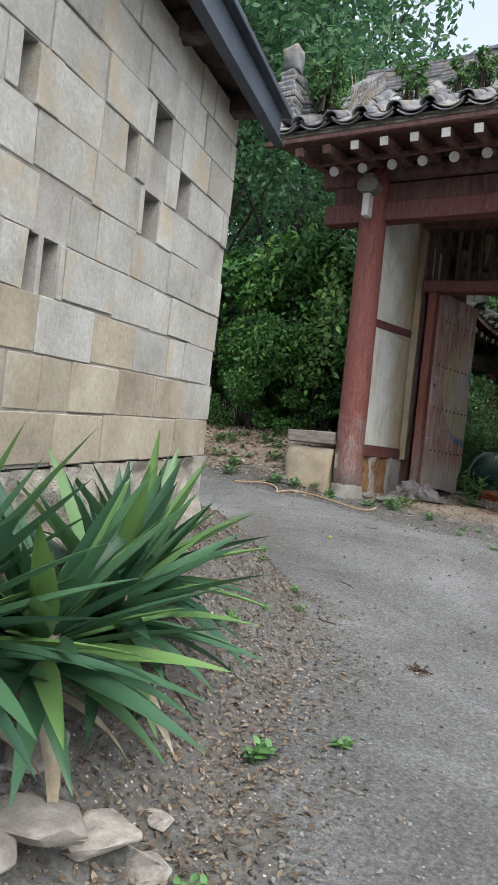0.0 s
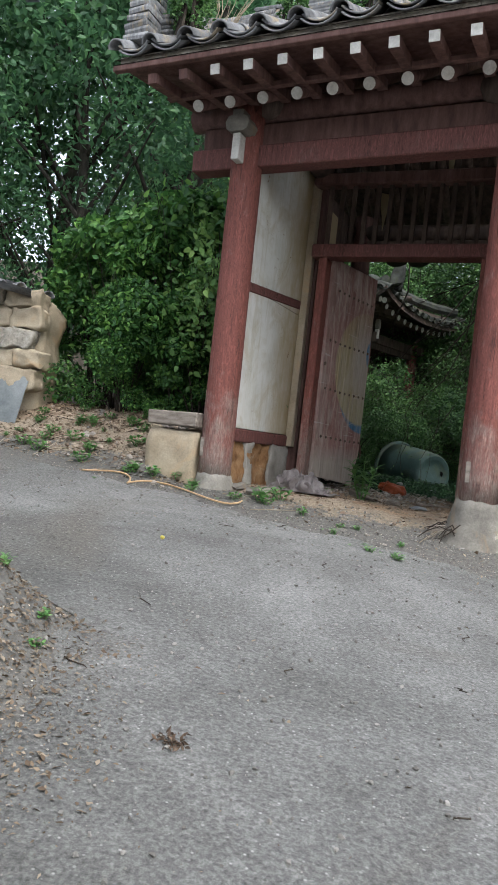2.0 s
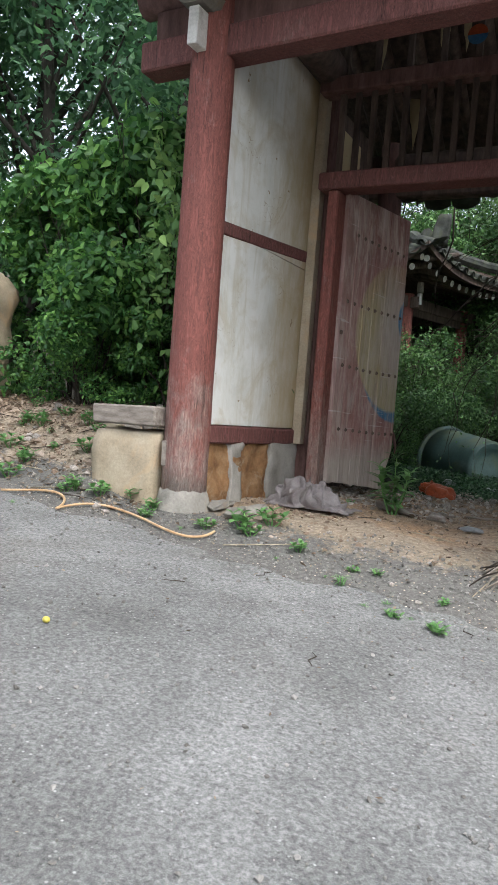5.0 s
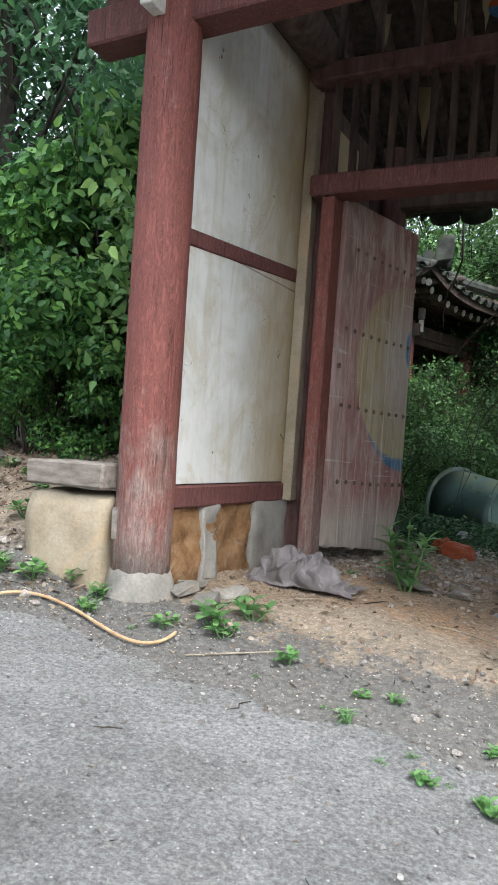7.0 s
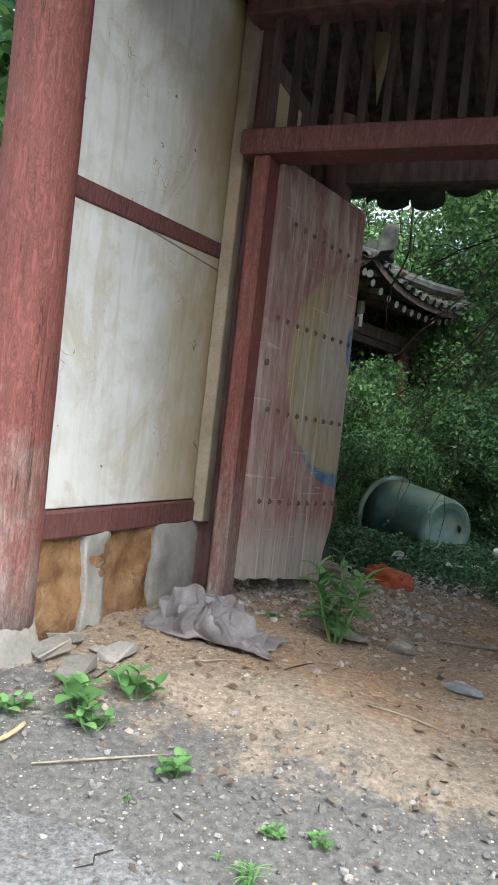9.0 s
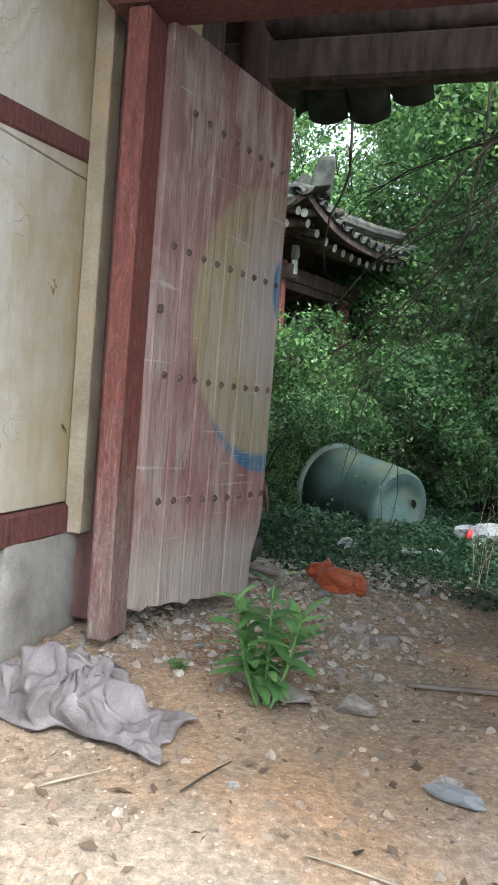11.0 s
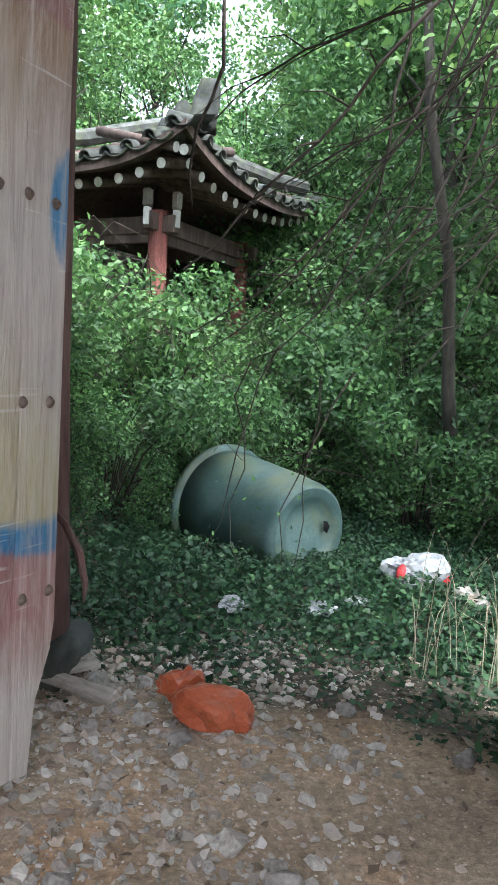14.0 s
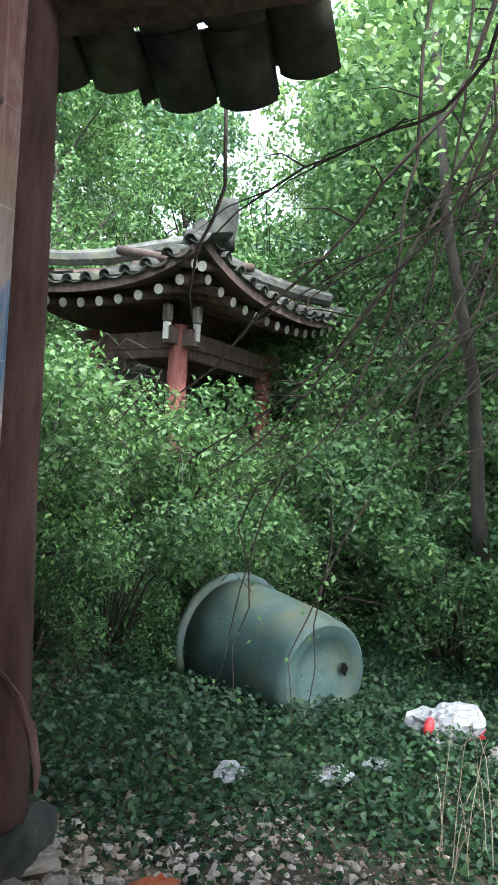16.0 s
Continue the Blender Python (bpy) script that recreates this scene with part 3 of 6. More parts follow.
# gable end wall, turned away from the lane
box("end_wall", (WX - 4.0, 3.75, 1.0), (WX - 0.16, 3.93, 3.17), BLOCK, wall_block, 0.0)
foot = bmesh.new()
bmesh.ops.create_grid(foot, x_segments=220, y_segments=34, size=0.5)
for v in foot.verts:
    y, t = -3 + (v.co.x + 0.5) * 7.02, v.co.y + 0.5
    out = 0.03 + 0.16 * (1 - t) ** 1.5 + 0.06 * noise.noise(Vector((y * 4, t * 3, 0))) + 0.09 * (0.35 - abs(noise.noise(Vector((y * 5, t * 5, 2))))) + 0.05 * (0.3 - abs(noise.noise(Vector((y * 12, t * 12, 5))))) + 0.015 * noise.noise(Vector((y * 30, t * 30, 1)))
    v.co = Vector((WX + out, y, 0.1 + (1.08 + 0.037 * (y - 3.91)) * t))
for v in list(foot.verts):
    if v.co.y > 3.85:
        v.co.x -= (v.co.y - 3.85) * 1.3
part("footing", foot, RUBBLE, wall_block, "rough mortared rubble footing", smooth=True)
box("footing_core", (WX - 0.3, -3, 0.0), (WX - 0.01, 3.95, 1.165), RUBBLE, wall_block, m=CLIMB)

eave = tagged(thing("outbuilding_roof"), "dark sheet metal roof edge with blue-grey fascia over the block wall", "roof", kind="structure")
box("fascia", (-1.215, -3, 3.0), (-1.195, 4.18, 3.16), STEEL, eave, 0.004)
box("fascia_lip", (-1.23, -3, 2.985), (-1.17, 4.2, 2.999), STEEL, eave, 0.002)
box("roof_sheet", (-5.5, -3, 3.165), (-1.15, 4.25, 3.2), STEEL, eave, 0.004)
box("soffit", (-5.4, -3, 3.1), (-1.22, 4.1, 3.12), DARKWOOD, eave, 0.0)
for y in (0.6, 1.4, 2.2, 3.0, 3.75):
    box("rafter_tail", (-1.9, y, 2.98), (-1.235, y + 0.1, 3.095), DARKWOOD, eave, 0.01, 0.008, seed=y)

# ---- gatehouse ----
gate = tagged(thing("gatehouse", GATE), "old tiled wooden gatehouse with peeling red timber", "gatehouse")


def post(u, v, z0, z1, r, lean=(0, 0), mat=REDPOST, seed=0):
    bm = bmesh.new()
    k = 14
    pts = [(u + lean[0] * i / k, v + lean[1] * i / k, z0 + (z1 - z0) * i / k) for i in range(k + 1)]
    tube(bm, pts, [r * (1.04 - 0.07 * i / k) for i in range(k + 1)], 20, True, 0.012, seed)
    return part("post", bm, mat, gate, "round red post, paint worn to grey wood at the foot", True)


for u in (0.0, 2.36):
    post(u, 0, 0.86 + 0.04 * u, 4.3, 0.148, (0.0, -0.05), seed=u)
    box("inset_patch", (u - 0.11, -0.140, 1.08 + 0.02 * u), (u - 0.03, -0.10, 1.25 + 0.02 * u), GREYWOOD, gate, 0.006, 0.004)


def rough_block(name, lo, hi, mat, parent, amp=0.03, seed=0, label="", n=6, soft=0.03):
    """A squared stone or lump of render with an uneven face."""
    bm = bmesh.new()
    bmesh.ops.create_cube(bm, size=1.0)
    bmesh.ops.subdivide_edges(bm, edges=bm.edges[:], cuts=n, use_grid_fill=True)
    o = Vector((seed * 3.1, seed * 1.7, seed))
    lo, hi = Vector(lo), Vector(hi)
    for v in bm.verts:
        q = Vector([v.co[i] * (1 - soft * sum(abs(v.co[j]) > 0.45 for j in range(3) if j != i)) for i in range(3)])
        p = Vector([lo[i] + (q[i] + 0.5) * (hi[i] - lo[i]) for i in range(3)])
        v.co = p + amp * noise.noise_vector(p * 5 + o) + 0.4 * amp * noise.noise_vector(p * 16 + o)
    return part(name, bm, mat, parent, label, True)




def cement_foot(u, v, z0, z1, r0, r1, seed, label):
    """Cement collar poured round a post's foot, flared and uneven."""
    bm = bmesh.new()
    n, rows = 36, []
    for i in range(9):
        t = i / 8
        r = r0 + (r1 - r0) * t ** 0.6
        ring = []
        for k in range(n):
            a = 2 * math.pi * k / n
            q = Vector((math.cos(a) * 1.5, math.sin(a) * 1.5, t * 1.2 + seed))
            rr = r * (1 + 0.16 * noise.noise(q) * (1 - 0.6 * t) + 0.05 * noise.noise(q * 4))
            ring.append(bm.verts.new((u + rr * math.cos(a), v + rr * math.sin(a), z0 + (z1 - z0) * t + 0.025 * noise.noise(q * 2.5) * t)))
        rows.append(ring)
    for a, b in zip(rows, rows[1:]):
        for k in range(n):
            bm.faces.new((a[k], a[(k + 1) % n], b[(k + 1) % n], b[k]))
    bm.faces.new(rows[-1])
    return part("plinth", bm, CLAYGREY, gate, label, True)


cement_foot(0.0, 0.0, 0.55, 0.93, 0.33, 0.155, 1.0, "grey cement collar round the post foot")
cement_foot(2.36, 0.0, 0.4, 0.99, 0.46, 0.18, 7.0, "rough pale cement foot under the post")

# the eave sags a little to the west
SAG = Matrix.Translation((0.3, 0, 4.2)) @ Matrix.Rotation(radians(-2.5), 4, "Y") @ Matrix.Translation((-0.3, 0, -4.2))
BEAM_SAG = Matrix.Translation((0, 0, 3.74)) @ Matrix.Rotation(radians(-1.9), 4, "Y") @ Matrix.Translation((0, 0, -3.74))
box("front_beam", (-0.54, -0.10, 3.735), (2.95, 0.10, 3.935), REDBEAM, gate, 0.012, label="red front tie beam", m=BEAM_SAG)
box("wall_plate", (-0.45, -0.06, 3.937), (2.9, 0.06, 4.14), SLATWOOD, gate, 0.01, m=BEAM_SAG)
bm = bmesh.new()
tube(bm, [SAG @ Vector((-0.6, 0.0, 4.27)), SAG @ Vector((3.0, 0.0, 4.27))], 0.11, 14)
part("purlin", bm, SLATWOOD, gate, smooth=True)
# carved bracket with white pendant over the front post
bk = bmesh.new()
prof = [(-0.06, 3.98), (-0.10, 4.0), (-0.115, 4.06), (-0.09, 4.11), (-0.05, 4.12), (-0.05, 4.17), (0.05, 4.17), (0.05, 4.12), (0.09, 4.11), (0.115, 4.06), (0.10, 4.0), (0.06, 3.98)]
f0 = bk.faces.new([bk.verts.new((a, -0.33, z)) for a, z in prof])
ex = bmesh.ops.extrude_face_region(bk, geom=[f0])
for g in ex["geom"]:
    if isinstance(g, bmesh.types.BMVert):
        g.co.y += 0.25
part("bracket", bk, CLAYGREY, gate, "pale carved bracket end")
box("pendant", (-0.045, -0.30, 3.74), (0.03, -0.11, 3.975), WHITEPAINT, gate, 0.006)

# side wall of the gateway: plaster panels between rails, broken clay below
for side, u0, u1 in ((0, 0.0, 0.09), (1, 2.27, 2.36)):
    a, b = (u0, u1)
    box("plaster_panel", (a + 0.01, 0.1, 1.375), (b - 0.012, 1.62, 2.70), PLASTER, gate, 0.004, label="stained white plaster panel")
    box("plaster_panel", (a + 0.01, 0.1, 2.704), (b - 0.012, 1.62, 4.3), PLASTER, gate, 0.004, label="stained white plaster panel with cracks")
    box("rail", (a, 0.08, 2.655), (b, 1.63, 2.745), REDBEAM, gate, 0.008, m=Matrix.Translation((0, 0.1, 2.7)) @ Matrix.Rotation(radians(4.5), 4, "X") @ Matrix.Translation((0, -0.1, -2.7)))
    box("rail", (a - 0.01, 0.08, 1.245), (b + 0.015, 1.63, 1.37), REDBEAM, gate, 0.012)
rough_block("clay_infill", (-0.04, 0.1, 0.72), (0.07, 1.12, 1.245), CLAY, gate, 0.05, 5, "crumbling orange clay infill", 18)
rough_block("render_strip", (0.05, 0.45, 0.78), (0.10, 0.63, 1.245), MORTAR, gate, 0.035, 6, "loose strip of cement render")
rough_block("render_patch", (0.04, 1.08, 0.80), (0.10, 1.66, 1.26), MORTAR, gate, 0.018, 7, "grey cement render patch")

# door frame
for a, b in ((0.285, 0.38), (1.98, 2.075)):
    box("jamb", (a, 1.38, 0.86), (b, 1.56, 3.314), REDPOST, gate, 0.012, label="red door jamb")
for a, b in ((0.075, 0.195), (2.165, 2.29)):
    box("inner_post", (a, 1.60, 0.86), (b, 1.78, 4.35), SLATWOOD, gate, 0.012)
    box("edge_strip", (a + 0.01, 1.50, 1.25), (b - 0.03, 1.598, 4.2), CREAM, gate, 0.006, label="ochre stained batten")
box("lintel", (0.20, 1.36, 3.316), (2.22, 1.58, 3.455), REDBEAM, gate, 0.012, label="red door lintel")
box("transom", (0.14, 1.38, 4.10), (2.22, 1.56, 4.22), SLATWOOD, gate, 0.01)
for k in range(14):
    u = 0.30 + 0.131 * k
    box("slat", (u, 1.45, 3.456), (u + 0.045, 1.49, 4.099), DARKWOOD, gate, 0.004, 0.003, seed=k)
    if k % 2 == 0:
        box("upper_slat", (u, 1.45, 4.221), (u + 0.05, 1.49, 4.85), DARKWOOD, gate, 0.004, 0.003, seed=k + 50)
for u in (0.2, 2.16):
    bm = bmesh.new()
    tube(bm, [(u, -0.12, 4.3), (u, 0.4, 4.33), (u, 1.0, 4.33), (u, 1.7, 4.29)], [0.13, 0.145, 0.145, 0.13], 14, True, 0.03)
    part("cross_beam", bm, DARKWOOD, gate, smooth=True)
# painted disc and torn paper in the dark above the transom
for k, (mat, a0) in enumerate(((SACK, 0), (BLUEPAINT, 180))):
    bm = bmesh.new()
    bm.faces.new([bm.verts.new((1.36 + 0.075 * math.cos(radians(a0 + 180 * i / 10)), 1.42, 4.40 + 0.075 * math.sin(radians(a0 + 180 * i / 10)))) for i in range(11)])
    bmesh.ops.solidify(bm, geom=bm.faces[:], thickness=0.012)
    part("painted_disc", bm, mat, gate, "half of a painted two-colour roundel")
rnd = random.Random(19)
for u, z, w, hgt in ((0.82, 4.08, 0.10, 0.42), (1.02, 4.6, 0.08, 0.3), (0.5, 4.62, 0.1, 0.3), (1.5, 4.5, 0.07, 0.4), (1.2, 4.62, 0.06, 0.25)):
    bm = bmesh.new()
    bm.faces.new([bm.verts.new((u + a * w, 1.62 + 0.02 * rnd.random(), z - b * hgt)) for a, b in ((0, 0), (1, 0.05), (0.9, 0.5), (0.55, 1.0), (0.35, 0.6), (0.1, 0.4))])
    bmesh.ops.solidify(bm, geom=bm.faces[:], thickness=0.003)
    part("torn_paper", bm, PLASTER, gate, "hanging torn scrap of wall paper")
# rear half of the gateway
box("rear_panel", (0.02, 1.79, 1.3), (0.07, 2.62, 4.1), PLASTER, gate, 0.004, label="torn plaster panel behind the door")
box("rear_wall", (-0.03, 1.785, 0.8), (0.018, 3.1, 4.3), DARKWOOD, gate, 0.004)
box("rear_wall", (2.36, 1.785, 0.8), (2.41, 3.1, 4.3), DARKWOOD, gate, 0.004)
for u in (0.25, 2.3):
    bm = bmesh.new()
    tube(bm, [(u, 3.2, 0.98), (u - 0.02, 3.2, 2.0), (u - 0.04, 3.2, 3.2), (u - 0.05, 3.2, 4.3)], [0.145, 0.13, 0.125, 0.12], 12, True, 0.05, 3)
    part("rear_post", bm, SLATWOOD, gate, "dark rotten rear post", True)
    rough_block("foot_stone", (u - 0.2, 3.02, 0.6), (u + 0.17, 3.38, 0.99), MOSSTILE, gate, 0.05, 8)
box("rear_beam", (-0.4, 3.12, 3.75), (2.8, 3.28, 4.0), DARKWOOD, gate, 0.02)
bm = bmesh.new()
tube(bm, [(-0.6, 3.2, 4.1), (3.0, 3.2, 4.1)], 0.11, 12)
part("rear_purlin", bm, DARKWOOD, gate, smooth=True)

# rafters
for k in range(11):
    u = -0.31 + 0.307 * k
    bm = bmesh.new()
    tube(bm, [SAG @ Vector((u, -0.50, 4.17)), SAG @ Vector((u, 1.6, 5.35))], 0.052, 12)
    part("rafter", bm, SLATWOOD, gate, smooth=True)
    bm = bmesh.new()
    tube(bm, [SAG @ Vector((u, -0.512, 4.163)), SAG @ Vector((u, -0.502, 4.169))], 0.05, 14)
    part("rafter_end", bm, WHITEPAINT, gate, "whitewashed round rafter end")
    bm = bmesh.new()
    tube(bm, [(u, 3.8, 4.12), (u, 1.6, 5.35)], 0.052, 8)
    part("rafter", bm, DARKWOOD, gate, smooth=True)
for k in range(13):
    tip = SAG @ pose(-0.50 + 0.2895 * k, -0.98, 4.205, 8)
    bare = k < 2
    box("flying_rafter", (-0.042, 0.009, -0.042), (0.042, 0.85, 0.042), SLATWOOD, gate, 0.004, m=tip)
    box("flying_rafter_end", (-0.04, 0.0, -0.04), (0.04, 0.008, 0.04), SLATWOOD if bare else WHITEPAINT, gate, 0.002, m=tip, label="bare square rafter end" if bare else "whitewashed square rafter end")
box("eave_board", (-0.85, -1.05, 4.275), (3.15, -0.99, 4.322), SLATWOOD, gate, 0.006, m=SAG)
box("eave_clay", (-0.8, -1.02, 4.324), (3.1, -0.995, 4.40), RUBBLE, gate, 0.004, m=SAG, label="earth bedding under the eave tiles")
box("eave_fillet", (-0.6, -0.56, 4.225), (3.1, -0.50, 4.27), SLATWOOD, gate, 0.006, m=SAG)
box("eave_soffit", (-0.8, -0.97, 4.33), (3.1, -0.1, 4.345), SLATWOOD, gate, 0.0, m=SAG @ Matrix.Translation((0, -0.97, 4.33)) @ Matrix.Rotation(radians(8), 4, "X") @ Matrix.Translation((0, 0.97, -4.33)))

# roof deck and tiles
RIDGE_V, RIDGE_Z, EAVE_V, EAVE_Z = 1.6, 5.95, -1.12, 4.385


def slope(v, sag=0.10):
    if v <= RIDGE_V:
        t = (v - EAVE_V) / (RIDGE_V - EAVE_V)
    else:
        t = (4.45 - v) / (4.45 - RIDGE_V)
        return 4.13 + (RIDGE_Z - 4.13) * t - sag * math.sin(math.pi * min(max(t, 0), 1))
    return EAVE_Z + (RIDGE_Z - EAVE_Z) * t - sag * math.sin(math.pi * min(max(t, 0), 1))


rv, rf = [], []
vs = list(np.linspace(-1.05, 4.1, 24))
for dz in (-0.05, -0.09):
    for v in vs:
        rv += [(-0.85, v, slope(v) + dz), (3.2, v, slope(v) + dz)]
nv = len(vs)
for i in range(nv - 1):
    rf += [(2 * i, 2 * i + 1, 2 * i + 3, 2 * i + 2), (2 * nv + 2 * i, 2 * nv + 2 * i + 2, 2 * nv + 2 * i + 3, 2 * nv + 2 * i + 1)]
deck = raw("roof_deck", rv, rf, DARKWOOD, gate, "tiled roof on dark boards")
deck.matrix_local = SAG


def tile_mesh(name, r, length, up, thick=0.018, arc=180, taper=0.9, mat=TILE):
    """A half-round clay tile along +y; up: convex cover tile, else the broad concave pan tile."""
    bm = bmesh.new()
    n = 8
    rows = []
    for y, s in ((0, 1.0), (length, taper)):
        for rr in (r * s, r * s - thick):
            row = []
            for i in range(n + 1):
                a = radians(90 - arc / 2 + arc * i / n)
                z = rr * math.sin(a) if up else -rr * math.sin(a) + r * math.cos(radians(arc / 2))
                row.append(bm.verts.new((rr * math.cos(a), y, z)))
            rows.append(row)
    o0, i0, o1, i1 = rows
    for a, b in ((o0, o1), (i1, i0), (i0, o0), (o1, i1)):
        for i in range(n):
            bm.faces.new((a[i], a[i + 1], b[i + 1], b[i]))
    bm.normal_update()
    me = bpy.data.meshes.new(name)
    bm.to_mesh(me)
    bm.free()
    me.materials.append(mat)
    me.shade_smooth()
    return me


COVER, PAN = tile_mesh("cover_tile", 0.08, 0.36, True, 0.014), tile_mesh("pan_tile", 0.20, 0.40, False, 0.013, 92)
# dark copies: mossy pavilion tiles, and shade painted onto the gate's rear tiles
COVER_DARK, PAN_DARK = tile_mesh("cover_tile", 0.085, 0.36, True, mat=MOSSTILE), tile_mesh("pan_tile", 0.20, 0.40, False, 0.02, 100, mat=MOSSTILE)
rnd = random.Random(11)
for k in range(13):
    u = -0.78 + 0.32 * k
    for front in (1, 0):
        rows = range(8) if front else range(4)
        for i in rows:
            v = (EAVE_V + 0.33 * i) if front else (4.5 - 0.33 * i + 0.1 * math.sin(5 * k))
            v2 = v + (0.33 if front else -0.33)
            tilt = math.atan2(slope(v2) - slope(v), 0.33)
            for me, du, dz, name in ((COVER, 0.0, 0.035, "cover_tile"), (PAN, 0.16, 0.055, "pan_tile"), (PAN, 0.16, 0.02, "pan_tile") if i == 0 else (None, 0, 0, "")):
                if me is None or (name == "pan_tile" and k == 12) or (not front and i == 0 and (u > 1.0 or rnd.random() < 0.25)) or (not front and i == 1 and u > 2.6):
                    continue
                # rear tiles take the dark set: shade on their undersides put into colour
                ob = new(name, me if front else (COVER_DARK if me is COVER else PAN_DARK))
                ob.parent = deck
                m = pose(u + du + rnd.uniform(-0.012, 0.012), v, slope(v) + dz + rnd.uniform(-0.006, 0.006), 0, rnd.uniform(-3, 3), (0 if front else 180) + rnd.uniform(-3, 3))
                ob.matrix_local = m @ Matrix.Rotation(tilt, 4, "X")
# ridges: stacked tiles
FLAT = box("ridge_tile", (-0.5, -0.5, 0.003), (0.5, 0.5, 0.042), TILE, deck, 0.02, 0.01)
FLAT.matrix_local = pose(0.9, RIDGE_V, RIDGE_Z + 0.32) @ Matrix.Diagonal((0.4, 0.2, 1, 1))


def stacked_ridge(pts, w, rows, seed=0):
    rnd = random.Random(seed)
    for r in range(rows):
        for p, q in zip(pts, pts[1:]):
            p, q = Vector(p), Vector(q)
            d = q - p
            ob = new("ridge_tile", FLAT.data)
            ob.parent = deck
            m = Matrix.Translation((p + q) / 2 + Vector((rnd.uniform(-0.01, 0.01), rnd.uniform(-0.01, 0.01), 0.045 * r)))
            m = m @ d.to_track_quat("X", "Z").to_matrix().to_4x4() @ Matrix.Diagonal((d.length * 1.03, w * (1 - 0.06 * r), 1, 1))
            ob.matrix_local = m


stacked_ridge([(-0.8 + 0.5 * i, RIDGE_V, RIDGE_Z + 0.02 - 0.03 * math.sin(i)) for i in range(9)], 0.26, 7)
stacked_ridge([(-0.62, -0.75 + 0.33 * i, slope(-0.75 + 0.33 * i) + 0.1) for i in range(8)], 0.24, 5)
stacked_ridge([(3.0, -0.75 + 0.33 * i, slope(-0.75 + 0.33 * i) + 0.1) for i in range(8)], 0.24, 5)
# upturned end of the descending ridge
for i in range(9):
    ob = new("ridge_tile", FLAT.data)
    ob.parent = deck
    ob.matrix_local = pose(-0.70 + 0.01 * math.sin(i * 2), -0.84 + 0.006 * i, 4.56 + 0.06 * i, 4 * math.sin(i), 3 * math.cos(i * 2), 5 * math.sin(i * 3)) @ Matrix.Diagonal((0.25 - 0.011 * i, 0.30, 1.2, 1))
rough_block("ridge_finial", (-0.79, -0.92, 5.10), (-0.61, -0.74, 5.34), TILE, deck, 0.03, 12)

# low stub wall beside the front post
rough_block("stub_wall", (-0.66, -0.16, 0.6), (-0.15, 0.14, 1.30), CREAM, gate, 0.02, 15, "stub of cream clay wall", 8)
box("stub_timber", (-0.66, -0.2, 1.33), (-0.14, 0.14, 1.46), GREYWOOD, gate, 0.012, 0.01, label="weathered timber capping")
rough_block("stub_wall", (2.62, -0.16, 0.6), (4.6, 0.14, 1.9), CREAM, gate, 0.03, 16, "cream clay wall", 8)

# door leaf standing open inwards
DOOR = GATE @ Matrix.Translation((0.38, 1.47, 0)) @ Matrix.Rotation(math.atan2(2.45 - 1.45, 0.62 - 0.38), 4, "Z")
door = tagged(thing("door_1", DOOR), "open plank door with faded painted emblem and iron studs", "door", kind="structure")
s = 0.07
widths = [0.16, 0.17, 0.15, 0.19, 0.17, 0.17]
for i, w in enumerate(widths):
    rnd = random.Random(i)
    bm = bmesh.new()
    b0, b1 = 0.97 - 0.1 * s / 1.08, 0.97 - 0.1 * (s + w) / 1.08
    prof = [(s, b0), (s + w * 0.3, b0 - 0.02 * rnd.random()), (s + w * 0.6, b1 + 0.015 * rnd.random()), (s + w - 0.003, b1)]
    if i == 5:
        prof = [(s, b0), (s + w * 0.42, b1), (s + w * 0.55, b1 + 0.2), (s + w * 0.9, b1 + 0.34), (s + w * 0.99, b1 + 0.42)]
    prof += [(s + w - 0.003, 2.0), (s + w - 0.003, 3.34), (s, 3.34)]
    front = bm.faces.new([bm.verts.new((a, -0.022, z)) for a, z in prof])
    ex = bmesh.ops.extrude_face_region(bm, geom=[front])
    for g in ex["geom"]:
        if isinstance(g, bmesh.types.BMVert):
            g.co.y += 0.04
    bmesh.ops.recalc_face_normals(bm, faces=bm.faces[:])
    bmesh.ops.bevel(bm, geom=[e for e in bm.edges if abs(e.verts[0].co.y - e.verts[1].co.y) < 0.001], offset=0.004, segments=1, affect="EDGES")
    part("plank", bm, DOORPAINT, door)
    s += w
for z in (1.2, 2.2, 3.1):
    box("batten", (0.08, 0.021, z), (1.05, 0.06, z + 0.09), GREYWOOD, door, 0.006)
stud = bmesh.new()
bmesh.ops.create_circle(stud, cap_ends=True, segments=10, radius=0.017)
ex = bmesh.ops.extrude_face_region(stud, geom=stud.faces[:])
for g in ex["geom"]:
    if isinstance(g, bmesh.types.BMVert):
        g.co = Vector((g.co.x * 0.45, g.co.y * 0.45, 0.012))
stud_me = bpy.data.meshes.new("stud")
stud.to_mesh(stud_me)
stud.free()
stud_me.materials.append(IRON)
for z, start, count in ((3.02, 0.24, 8), (2.46, 0.16, 9), (1.93, 0.16, 9), (1.40, 0.18, 9)):
    for k in range(count):
        ob = new("stud", stud_me)
        ob.parent = door
        ob.matrix_local = pose(start + 0.108 * k, -0.0225, z - 0.02 * k * 0.108 + 0.004 * math.sin(7 * k + z), 90)
box("latch", (0.075, -0.045, 2.18), (0.10, -0.023, 2.215), IRON, door, 0.006)


